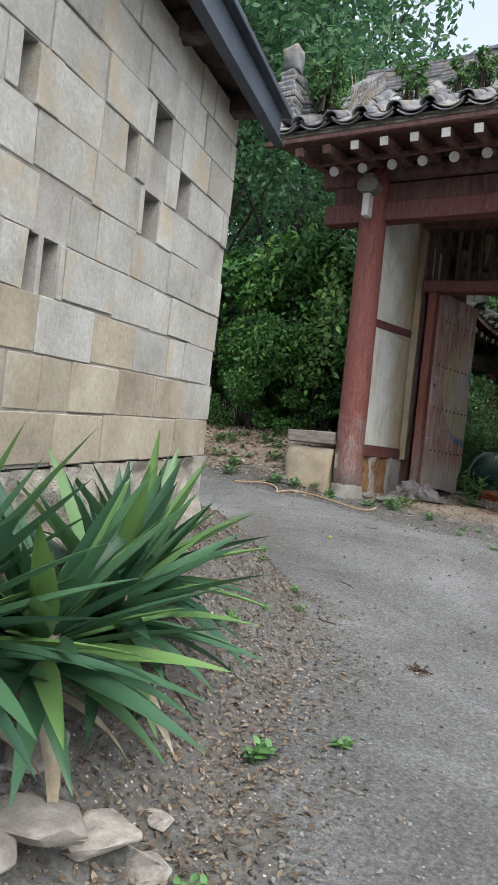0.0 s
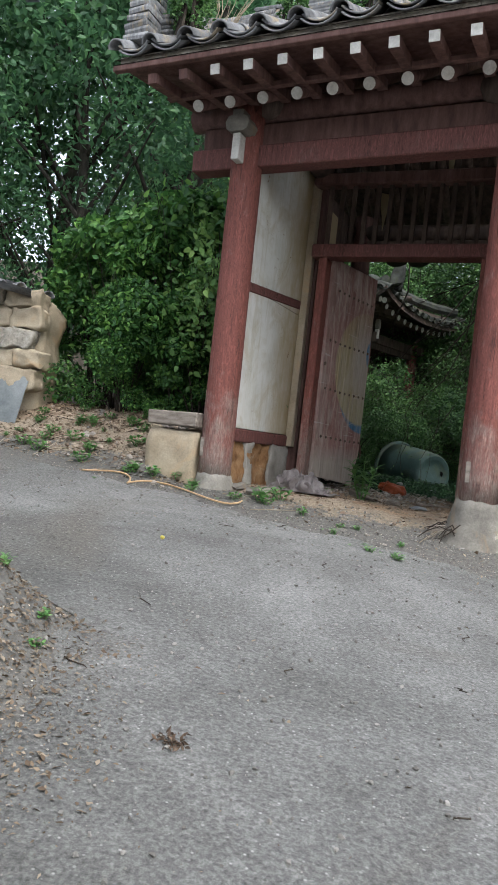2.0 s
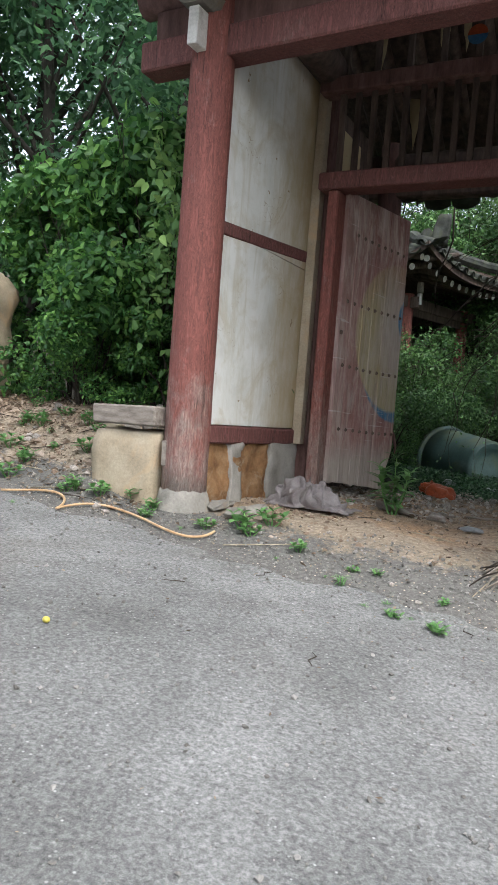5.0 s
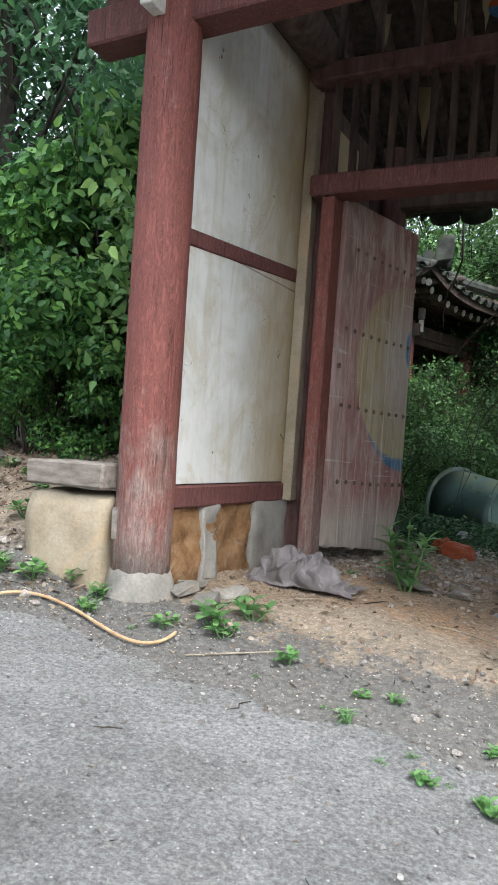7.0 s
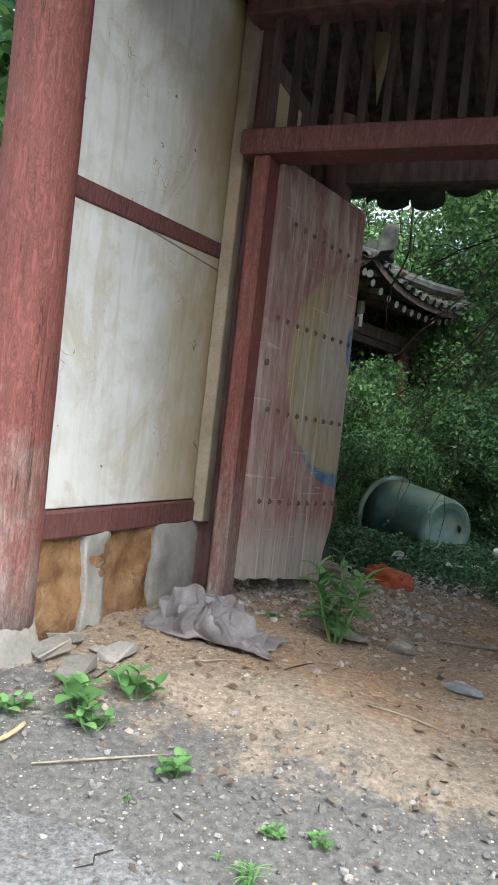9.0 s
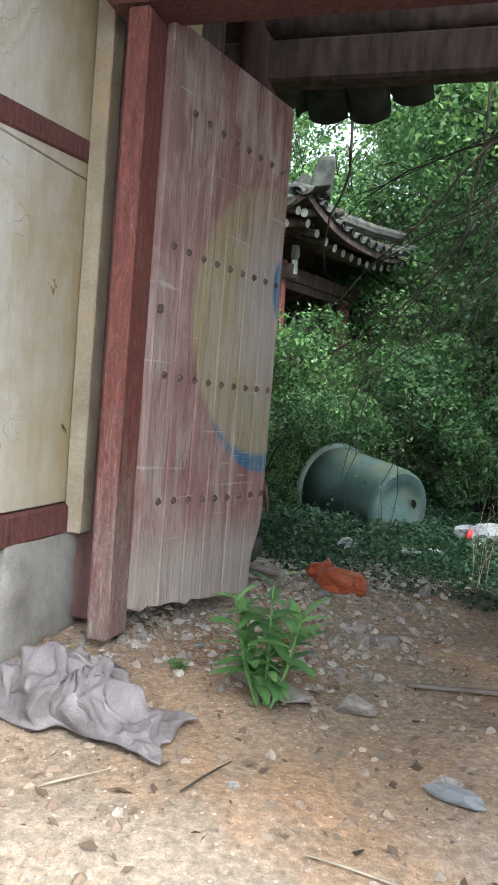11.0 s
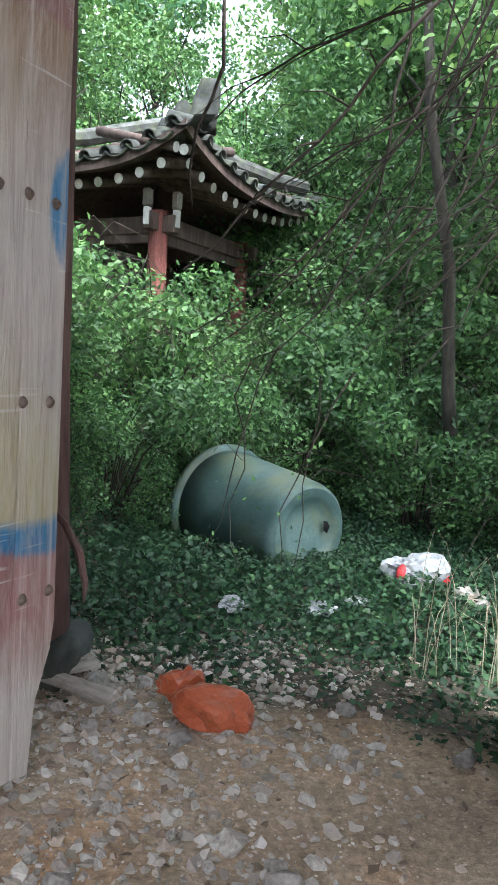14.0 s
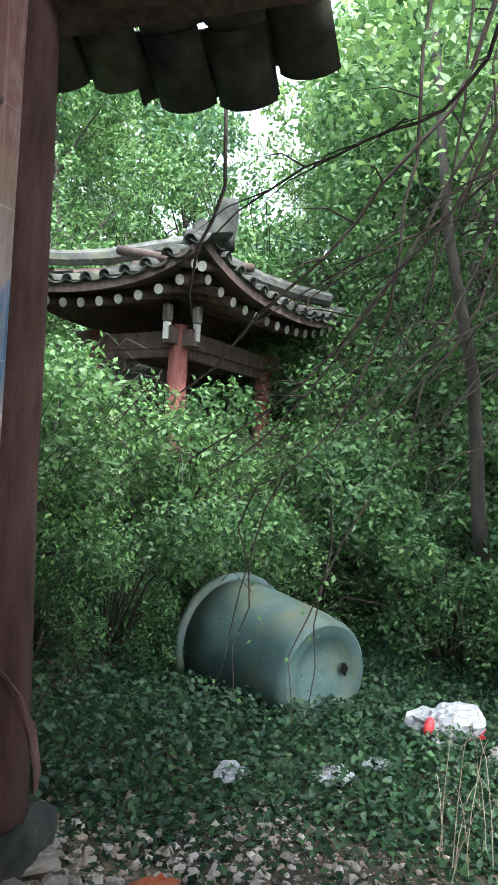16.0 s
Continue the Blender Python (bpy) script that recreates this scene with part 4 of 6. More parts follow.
# ---- vegetation ----
def leaf_cloud(name, centres, normals, sizes, mat, parent=None, seed=0, aspect=0.5, droop=0.3, label="", ovate=False):
    """One mesh of many small folded leaves; ovate: broad near the stalk, with a drawn-out tip."""
    rs = np.random.RandomState(seed)
    n = len(centres)
    d = rs.normal(size=(n, 3)) + normals
    d /= np.linalg.norm(d, axis=1)[:, None]
    a = np.cross(d, rs.normal(size=(n, 3)))
    a /= np.linalg.norm(a, axis=1)[:, None] + 1e-9
    a[:, 2] -= droop
    a /= np.linalg.norm(a, axis=1)[:, None]
    b = np.cross(d, a)
    b /= np.linalg.norm(b, axis=1)[:, None] + 1e-9
    L, Wd = sizes[:, None], sizes[:, None] * aspect
    nn = np.cross(a, b)
    base, tip = centres, centres + a * L
    left = centres + a * L * 0.42 + b * Wd * 0.5 + nn * L * 0.08
    right = centres + a * L * 0.42 - b * Wd * 0.5 + nn * L * 0.08
    if ovate:
        tip = tip - nn * L * 0.12
        mid = centres + a * L * 0.5 - nn * L * 0.02
        sides = [centres + a * L * f + b * Wd * w + nn * L * k for f, w, k in ((0.22, -0.46, 0.07), (0.55, -0.40, 0.05), (0.55, 0.40, 0.05), (0.22, 0.46, 0.07))]
        V = np.stack([base, sides[0], sides[1], tip, sides[2], sides[3], mid], 1).reshape(-1, 3)
        i = np.arange(n)[:, None] * 7
        Fq = np.concatenate([i + np.array(q) for q in ((0, 1, 6), (1, 2, 6), (2, 3, 6), (3, 4, 6), (4, 5, 6), (5, 0, 6))], 1).reshape(-1, 3)
    else:
        V = np.stack([base, right, tip, left], 1).reshape(-1, 3)
        i = np.arange(n)[:, None] * 4
        Fq = np.concatenate([i + np.array([0, 1, 2]), i + np.array([0, 2, 3])], 1).reshape(-1, 3)
    me = bpy.data.meshes.new(name)
    me.vertices.add(len(V))
    me.vertices.foreach_set("co", V.ravel())
    me.loops.add(len(Fq) * 3)
    me.loops.foreach_set("vertex_index", Fq.ravel().astype(np.int32))
    me.polygons.add(len(Fq))
    me.polygons.foreach_set("loop_start", np.arange(0, len(Fq) * 3, 3, dtype=np.int32))
    me.update(calc_edges=True)
    me.validate()
    return link(name, me, mat, parent, label)


def crown_points(n, blobs, seed):
    rs = np.random.RandomState(seed)
    blobs = np.array(blobs, float)
    w = blobs[:, 3] ** 2
    idx = rs.choice(len(blobs), n, p=w / w.sum())
    d = rs.normal(size=(n, 3))
    d /= np.linalg.norm(d, axis=1)[:, None]
    r = rs.uniform(0.35, 1.0, n) ** 0.5 * np.where(rs.rand(n) < 0.14, rs.uniform(1.0, 1.45, n), 1.0)
    p = blobs[idx, :3] + d * (r * blobs[idx, 3])[:, None] * np.array([1, 1, 0.8])
    return p, d


def make_tree(name, h, spread_r, leaves, size, mat, seed, trunk_r=0.12, low=0.25, label="", blobs=26, lean=0.3):
    rnd = random.Random(seed)
    t = tagged(thing(name), label or "leafy broadleaf tree with dense crown", "tree", "trees round the gate")
    bm = bmesh.new()
    pts = [Vector((lean * (i / 6) ** 2 * rnd.uniform(0.6, 1.2), 0.15 * math.sin(i + seed), h * 0.85 * i / 6)) for i in range(7)]
    tube(bm, pts, [trunk_r * (1.15 - 0.85 * i / 6) for i in range(7)], 9, True, 0.08, seed)
    bl = []
    for i in range(blobs):
        z = h * (low + (1 - low) * (i + rnd.random()) / blobs)
        k = (z / h - low) / (1 - low)
        rad = spread_r * (0.55 + 0.9 * math.sin(math.pi * min(1, 0.15 + 0.8 * k)) * 0.6) * rnd.uniform(0.5, 1.0)
        ang = i * 2.4 + rnd.random()
        c = Vector((math.cos(ang) * rad, math.sin(ang) * rad, z)) + Vector((lean * k * k, 0, 0))
        bl.append((*c, spread_r * rnd.uniform(0.26, 0.46)))
        if i % 2 == 0:
            j = min(6, max(1, int(z / h * 5)))
            tube(bm, [pts[j], (pts[j] + c) / 2 + Vector((0, 0, 0.1)), c], [trunk_r * 0.35, trunk_r * 0.22, trunk_r * 0.08], 5, False)
    part("trunk", bm, BARK, t, smooth=True)
    rs = np.random.RandomState(seed)
    p, d = crown_points(leaves, bl, seed)
    leaf_cloud("crown", p, d * 0.6 + np.array([0, 0, 0.7]), rs.uniform(0.6, 1.3, leaves) * size, mat, t, seed)
    return t


def plant(t, x, y, turn=0, s=1.0, dz=-0.05):
    return copy_thing(t, pose(x, y, gh(x, y) + dz, 0, 0, turn) @ Matrix.Scale(s, 4))


dark_a = make_tree("tree", 8.5, 2.3, 7500, 0.16, LEAF_DARK, 1, 0.16, 0.2, "tall dark broadleaf tree in shade")
dark_b = make_tree("tree", 7.5, 2.0, 7000, 0.15, LEAF_DARK, 2, 0.13, 0.18, "tall dark broadleaf tree in shade")
mid_a = make_tree("tree", 8.0, 2.2, 15000, 0.15, LEAF_MID, 3, 0.12, 0.22, "green woodland tree with light leaves")
mid_b = make_tree("tree", 9.5, 2.6, 16000, 0.17, LEAF_BRIGHT, 4, 0.11, 0.3, "tall woodland tree with bright leaves")
dark_a.matrix_world = pose(-5.2, 12.4, gh(-5.2, 12.4) - 0.05, 0, 0, 40)
dark_b.matrix_world = pose(-3.1, 12.2, gh(-3.1, 12.2) - 0.05, 0, 0, 10)
mid_a.matrix_world = pose(3.6, 20.5, gh(3.6, 20.5) - 0.05, 0, 0, 10)
mid_b.matrix_world = pose(-5.5, 26.0, gh(-5.5, 26.0) - 0.05, 0, 0, 70)
for x, y, a, s in ((-7.2, 12.2, 200, 1.1), (-8.8, 10.8, 20, 1.0), (-10.5, 13.5, 60, 1.3), (-5.0, 24.5, 80, 1.6), (-7.6, 24.0, 160, 1.7)):
    plant(dark_a, x, y, a, s)
for x, y, a, s in ((-4.4, 11.2, 90, 0.85), (-6.5, 11.0, 310, 0.9), (-8.5, 15.5, 145, 1.3)):
    plant(dark_b, x, y, a, s)
# (4.7, 14.2) and (5.2, 11.6) are unseen trees added to shade the yard
for x, y, a, s in ((3.2, 25.5, 100, 0.9), (7.4, 18.2, 200, 1.0), (4.7, 14.2, 260, 0.95), (5.2, 11.6, 140, 0.9), (4.6, 17.4, 80, 1.0), (4.6, 24.0, 300, 1.2), (6.8, 21.5, 45, 1.2), (-1.7, 27.5, 160, 0.8), (-6.5, 21.5, 20, 1.0), (-3.6, 22.5, 100, 0.8)):
    plant(mid_a, x, y, a, s)
for x, y, a, s in ((3.4, 28.5, 30, 1.0), (5.6, 28.5, 250, 1.2), (8.8, 25.5, 330, 1.2), (-6.5, 27.5, 200, 1.2), (3.6, 33.0, 80, 1.3), (-4.5, 33.5, 190, 1.2), (8.0, 33.0, 10, 1.4)):
    plant(mid_b, x, y, a, s)


def make_shrub(name, r, h, leaves, size, mat, seed, label, ovate=False, twigs=0, split=False):
    rnd = random.Random(seed)
    t = tagged(thing(name), label, "shrub", "shrubs and undergrowth")
    bm = bmesh.new()
    bl = []
    for i in range(16):
        a = i * 2.4 + rnd.random()
        rr = r * math.sqrt(rnd.random()) * 0.8
        c = Vector((math.cos(a) * rr, math.sin(a) * rr, h * (0.06 + 0.88 * (i + rnd.random()) / 16)))
        bl.append((*c, r * rnd.uniform(0.16, 0.46)))
        tube(bm, [(0.1 * math.cos(a), 0.1 * math.sin(a), 0), c * 0.5 + Vector((0, 0, 0.12)), c], [0.018, 0.012, 0.004], 4, False)
        if split:
            part("stem", bm, TWIG, t)
            bm = bmesh.new()
    for i in range(twigs):
        a, q = rnd.uniform(0, 6.28), rnd.uniform(0.3, 1.1)
        top = Vector((math.cos(a) * r * q, math.sin(a) * r * q, h * rnd.uniform(0.5, 1.12)))
        sag = top + Vector((math.cos(a) * 0.3, math.sin(a) * 0.3, -0.25 * h * rnd.random()))
        tube(bm, [top * 0.12, top * 0.55 + Vector((0, 0, 0.2 * h)), top, sag], [0.007, 0.005, 0.0035, 0.002], 4, False)
    if not split:
        part("stem", bm, TWIG, t)
    rs = np.random.RandomState(seed)
    p, d = crown_points(leaves, bl, seed)
    p[:, 2] = np.abs(p[:, 2])
    leaf_cloud("foliage", p, d * 0.6 + np.array([0, 0, 0.8]), rs.uniform(0.6, 1.3, leaves) * size, mat, t, seed, 0.55, ovate=ovate)
    return t


bush_a = make_shrub("shrub", 1.05, 2.5, 9500, 0.095, LEAF_BUSH, 21, "dense green shrub beside the gate post", True, 10)
bush_b = make_shrub("shrub", 0.85, 1.3, 6500, 0.055, LEAF_MID, 22, "tangled woodland shrub with small leaves", False, 40)
bush_c = make_shrub("shrub", 0.9, 1.1, 8500, 0.05, LEAF_IVY, 23, "dark undergrowth grown over with ivy", True, 24)
bush_a.matrix_world = pose(-2.1, 9.9, gh(-2.1, 9.9) - 0.1, 0, 0, 0)
bush_b.matrix_world = pose(-0.2, 15.0, gh(-0.2, 15.0) - 0.1, 0, 0, 0)
bush_c.matrix_world = pose(1.2, 15.2, gh(1.2, 15.2) - 0.1, 0, 0, 0)
for x, y, a, s in ((-2.9, 10.0, 60, 0.95), (-1.55, 10.1, 150, 0.95), (-3.5, 10.7, 220, 1.0), (-2.4, 10.9, 300, 1.1), (-1.75, 9.45, 200, 0.62), (-2.7, 9.55, 20, 0.6)):
    plant(bush_a, x, y, a, s, -0.1)
for i, (x, y, s) in enumerate(((-0.9, 14.2, 1.0), (-0.3, 15.8, 1.0), (-1.5, 15.2, 1.1), (0.95, 15.1, 0.85), (1.5, 16.6, 1.1), (2.4, 16.4, 1.3), (3.0, 18.2, 1.8), (2.0, 19.5, 1.8), (-1.0, 13.2, 0.9), (3.4, 15.6, 1.4), (1.9, 18.4, 1.3), (4.2, 19.8, 2.0), (2.6, 22.0, 2.2), (-2.6, 16.2, 1.1), (-3.4, 18.5, 1.8), (0.5, 21.8, 2.0), (0.9, 19.8, 1.5), (0.35, 17.5, 0.6), (1.0, 18.4, 0.8), (-0.3, 20.6, 1.5), (-2.0, 20.6, 1.5), (-1.2, 22.5, 1.8), (1.7, 21.0, 1.7), (-3.2, 21.4, 1.8), (3.6, 21.2, 2.0), (-0.2, 24.0, 2.2), (1.8, 24.2, 2.2), (-2.4, 24.4, 2.2), (4.4, 23.4, 2.2), (5.6, 20.0, 2.0))):
    plant(bush_b, x, y, i * 77, s, -0.1)
for i, (x, y, s) in enumerate(((0.3, 14.6, 0.9), (2.0, 14.3, 1.0), (2.7, 13.6, 0.9), (-0.7, 12.9, 0.6), (3.2, 12.8, 0.9), (1.9, 15.8, 1.2), (2.9, 14.9, 1.2), (-0.4, 13.6, 0.8), (3.8, 16.8, 1.5))):
    plant(bush_c, x, y, i * 59, s, -0.1)
rs = np.random.RandomState(5)
n = 130000
px, py = rs.uniform(-1.6, 4.2, n), rs.uniform(10.7, 16.0, n)
ok = rs.rand(n) < sstep(11.05, 11.8, py + 0.35 * wob(px, py, 2.0) + 0.95 * (px - 0.8) * (px > 0.8))
px, py = px[ok], py[ok]
pz = height(px, py) + rs.uniform(0, 0.16, len(px)) * sstep(11.3, 12.5, py)
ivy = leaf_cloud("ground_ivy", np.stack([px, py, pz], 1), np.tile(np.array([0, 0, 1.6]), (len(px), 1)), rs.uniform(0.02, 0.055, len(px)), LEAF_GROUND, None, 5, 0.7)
tagged(ivy, "low ivy and weeds covering the yard floor", "ground cover", kind="stuff")


# ---- pavilion among the trees ----
PAV = pose(-0.5, 17.3, 0, 0, 0, 62)
pav = tagged(thing("pavilion", PAV), "small red-posted pavilion with sagging tiled roof", "pavilion")
PA, PB = 2.05, 1.3
for i, (a, b) in enumerate(((0, 0), (PA, 0), (0, PB), (PA, PB))):
    bm = bmesh.new()
    tube(bm, [(a, b, 1.0), (a, b, 2.5), (a, b, 3.86)], [0.12, 0.115, 0.11], 14)
    part("post", bm, REDPOST, pav, "faded red round post", True)
for lo, hi in (((-0.25, -0.06, 3.62), (PA + 0.25, 0.06, 3.82)), ((-0.25, PB - 0.06, 3.62), (PA + 0.25, PB + 0.06, 3.82)), ((-0.06, -0.25, 3.60), (0.06, PB + 0.25, 3.80)), ((PA - 0.06, -0.25, 3.6), (PA + 0.06, PB + 0.25, 3.8))):
    box("tie_beam", lo, hi, DARKWOOD, pav, 0.01)
for lo, hi in (((0.1, -0.03, 3.5), (PA - 0.1, 0.03, 3.618)), ((-0.03, 0.1, 3.5), (0.03, PB - 0.1, 3.598))):
    box("frieze", lo, hi, DARKWOOD, pav, 0.006)
for a, b in ((-0.24, 0.0), (0.0, -0.24)):
    box("bracket", (a - 0.05, b - 0.05, 3.86), (a + 0.05, b + 0.05, 4.06), CLAYGREY, pav, 0.02)
    box("pendant", (a - 0.035, b - 0.035, 3.66), (a + 0.035, b + 0.035, 3.855), WHITEPAINT, pav, 0.006)
box("floor_deck", (-0.15, -0.15, 2.15), (PA + 0.15, PB + 0.15, 2.3), DARKWOOD, pav, 0.01)
OV = 0.85


def pav_eave(t):
    return 4.22 + 0.42 * abs(2 * t - 1) ** 2.6 * 0.8


APEX = Vector((PA / 2, PB / 2, 5.15))
corners = [Vector((-OV, -OV, 0)), Vector((PA + OV, -OV, 0)), Vector((PA + OV, PB + OV, 0)), Vector((-OV, PB + OV, 0))]
N, K = 14, 6
slopes = []
for side in range(4):
    p, q = corners[side], corners[(side + 1) % 4]
    rv, rf, base = [], [], 0
    for lvl in (0.0, -0.1):
        for k in range(K + 1):
            for i in range(N + 1):
                t = i / N
                e = p.lerp(q, t)
                e.z = pav_eave(t)
                f = k / K
                pt = e.lerp(APEX, f)
                pt.z = e.z + (APEX.z - e.z) * f - 0.16 * math.sin(math.pi * f) + lvl
                rv.append(tuple(pt))
    for lv in (0, 1):
        o = base + lv * (K + 1) * (N + 1)
        for k in range(K):
            for i in range(N):
                a = o + k * (N + 1) + i
                rf.append((a, a + 1, a + N + 2, a + N + 1) if lv == 0 else (a, a + N + 1, a + N + 2, a + 1))
    for i in range(N):
        a, b = base + i, base + (K + 1) * (N + 1) + i
        rf.append((a, b, b + 1, a + 1))
    slopes.append(raw("roof_slope", rv, rf, DARKWOOD, pav, "mossy grey tiled roof slope"))
pav_roof = slopes[0]
rnd = random.Random(8)
for side in (0, 3):
    p, q = corners[side], corners[(side + 1) % 4]
    d = (q - p).normalized()
    inward = Vector((-d.y, d.x, 0))
    L = (q - p).length
    n = int(L / 0.26)
    for k in range(n):
        t = (k + 0.5) / n
        e = p.lerp(q, t)
        ang = math.degrees(math.atan2(inward.y, inward.x)) - 90
        for i in range(5):
            f = i * 0.17
            if f * 1.7 > 2 * min(t, 1 - t) + 0.1:
                continue
            pt = e + inward * (0.3 * i - 0.05)
            fr = 0.3 * i / (0.5 * (PB if side == 0 else PA) + OV)
            z = pav_eave(t) + (APEX.z - pav_eave(t)) * fr - 0.16 * math.sin(math.pi * fr)
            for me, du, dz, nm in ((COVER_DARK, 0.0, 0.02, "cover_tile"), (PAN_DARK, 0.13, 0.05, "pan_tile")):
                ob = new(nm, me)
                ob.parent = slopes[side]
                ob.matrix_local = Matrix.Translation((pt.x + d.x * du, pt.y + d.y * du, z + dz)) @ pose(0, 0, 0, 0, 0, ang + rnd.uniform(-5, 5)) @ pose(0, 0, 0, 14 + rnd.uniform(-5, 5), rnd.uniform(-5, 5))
        if 0.03 < t < 0.97:
            c = e + inward * 0.2
            z = pav_eave(t) - 0.17
            bm = bmesh.new()
            tube(bm, [(c.x, c.y, z), (c.x + inward.x * 1.0, c.y + inward.y * 1.0, z + 0.25)], 0.055, 10)
            part("rafter", bm, DARKWOOD, pav, smooth=True)
            bm = bmesh.new()
            o = inward * 0.012
            tube(bm, [(c.x - o.x, c.y - o.y, z - 0.003), (c.x - o.x * 0.2, c.y - o.y * 0.2, z - 0.001)], 0.055, 12)
            part("rafter_end", bm, WHITEPAINT, pav, "whitewashed round rafter end")
for c in corners:
    bm = bmesh.new()
    top = APEX + Vector((0, 0, 0.05))
    c0 = c.lerp(APEX, 0.12)
    c0.z = 4.72
    mid = c0.lerp(top, 0.5)
    mid.z -= 0.10
    tube(bm, [c0, c0.lerp(mid, 0.5) - Vector((0, 0, 0.03)), mid, top], [0.10, 0.10, 0.10, 0.10], 8, True, 0.1)
    part("hip_ridge", bm, MOSSTILE, pav_roof, "stacked tile hip ridge")
fin = rough_block("hip_finial", (-0.15, -0.12, 0), (0.15, 0.12, 0.56), MOSSTILE, pav_roof, 0.03, 31, "grey plastered ridge end tile")
for v in fin.data.vertices:
    v.co.x, v.co.y = v.co.x * (1 - 0.55 * v.co.z) + 0.14 * v.co.z, v.co.y * (1 - 0.45 * v.co.z)
fin.matrix_local = pose(-0.44, -0.78, 4.52, 0, 0, -62)

# ---- fibreglass tank lying on its side ----
axis0, axis1 = Vector((0.99, 12.98, 1.06)), Vector((0.42, 13.72, 1.08))
ax = (axis1 - axis0).normalized()
TM = Matrix.Translation(axis0) @ ax.to_track_quat("Z", "Y").to_matrix().to_4x4()
tank = tagged(thing("water_tank", TM), "green fibreglass tank lying on its side in ivy", "tank")


def lathe(name, prof, mat, parent, label="", sides=40, close=False):
    bm = bmesh.new()
    rings = [[bm.verts.new((r * math.cos(2 * math.pi * k / sides), r * math.sin(2 * math.pi * k / sides), z)) for k in range(sides)] for r, z in prof]
    for r0, r1 in zip(rings, rings[1:]):
        for k in range(sides):
            bm.faces.new((r0[k], r0[(k + 1) % sides], r1[(k + 1) % sides], r1[k]))
    if close:
        bm.faces.new(rings[0])
    return part(name, bm, mat, parent, label, True)


lathe("shell", [(0.285, -0.005), (0.31, 0.015), (0.325, 0.06), (0.33, 0.12), (0.345, 0.2), (0.36, 0.35), (0.385, 0.6), (0.405, 0.9), (0.395, 0.9), (0.375, 0.6), (0.35, 0.35), (0.32, 0.12)], TANK, tank)
lathe("end_cap", [(0.001, 0.03), (0.12, 0.028), (0.2, 0.02), (0.215, 0.004), (0.24, -0.004), (0.286, -0.006)], TANK, tank, "sunken round end")
lathe("rim", [(0.405, 0.87), (0.445, 0.875), (0.45, 0.895), (0.445, 0.915), (0.395, 0.915)], TANK, tank, "flanged open rim")
# near-black plate on the cap; the hole's inner darkness is put into colour
hole = bmesh.new()
hole.faces.new([hole.verts.new(v) for v in ((-0.03, 0.0, 0), (-0.005, 0.035, 0), (0.03, 0.04, 0), (0.022, -0.02, 0), (-0.01, -0.045, 0))])
bmesh.ops.solidify(hole, geom=hole.faces[:], thickness=0.004)
hb = part("torn_hole", hole, PITCH, tank, "near-black plate drawn as the torn hole's dark inside")
loc = TM.inverted() @ Vector((1.14, 13.02, 1.09))
hb.matrix_local = pose(loc.x * 0.97, loc.y * 0.97, -0.0085)

# ---- crumbling earth and stone wall beyond the lane ----
ew = tagged(thing("stone_wall"), "crumbling clay and stone wall with fallen tiles on top", "wall")
rough_block("core", (-8.5, 9.32, 0.9), (-3.66, 9.9, 2.62), CREAM, ew, 0.06, 41, "clay core", 14)
rnd = random.Random(6)
z = 1.55
for row in range(5):
    x, hgt = -3.62 + 0.06 * math.sin(2.2 * row) - 0.02 * row, rnd.uniform(0.2, 0.27)
    while x > -6.4:
        w = rnd.uniform(0.28, 0.62)
        rough_block("stone", (x - w + 0.004, 9.2 + rnd.uniform(-0.04, 0.04), z + 0.003), (x - 0.003, 9.45, z + hgt - 0.003), rnd.choice((CREAM, CREAM, CREAM, RUBBLE)), ew, 0.05, rnd.uniform(0, 50), "", 8, 0.02)
        x -= w
    z += hgt
for i in range(16):
    ob = new("cap_tile", COVER if i % 3 else PAN)
    ob.parent = ew
    ob.matrix_local = pose(-3.7 - 0.24 * (i % 8) + rnd.uniform(-0.1, 0.1), 9.2 + 0.25 * (i // 8), 2.66 + 0.05 * rnd.random(), rnd.uniform(-10, 15), rnd.uniform(-20, 20), rnd.uniform(60, 120))
sheet = bmesh.new()
bmesh.ops.create_grid(sheet, x_segments=30, y_segments=12, size=0.5)
for v in sheet.verts:
    a, t = v.co.x + 0.5, v.co.y + 0.5
    w = noise.noise(Vector((a * 6, t * 2, 3))) * 0.07
    v.co = Vector((-6.0 + 2.3 * a, 8.9 + 0.35 * t + w, 1.0 + 0.75 * t ** 0.8 + w * 0.5 - 0.12 * (a > 0.85) * (1 - t)))
tagged(part("tarpaulin", sheet, TARP, None, smooth=True), "grey weathered sheet draped below the stone wall", "tarpaulin")

# ---- yucca on the bank ----
def blade_mesh(length, width, bend):
    n = 9
    vs, fs = [], []
    for i in range(n + 1):
        t = i / n
        w = width * min(1.0, 0.5 + 1.6 * t) * (1 - t ** 2.2)
        y, z = length * t * (1 - 0.12 * bend * t), -bend * length * 0.35 * t * t
        vs += [(-w / 2, y, z + w * 0.22), (0, y, z), (w / 2, y, z + w * 0.22)]
    for i in range(n):
        for k in (0, 1):
            a = 3 * i + k
            fs.append((a, a + 1, a + 4, a + 3))
    me = bpy.data.meshes.new("blade")
    me.from_pydata(vs, [], fs)
    me.materials.append(LEAF_YUCCA)
    me.shade_smooth()
    return me


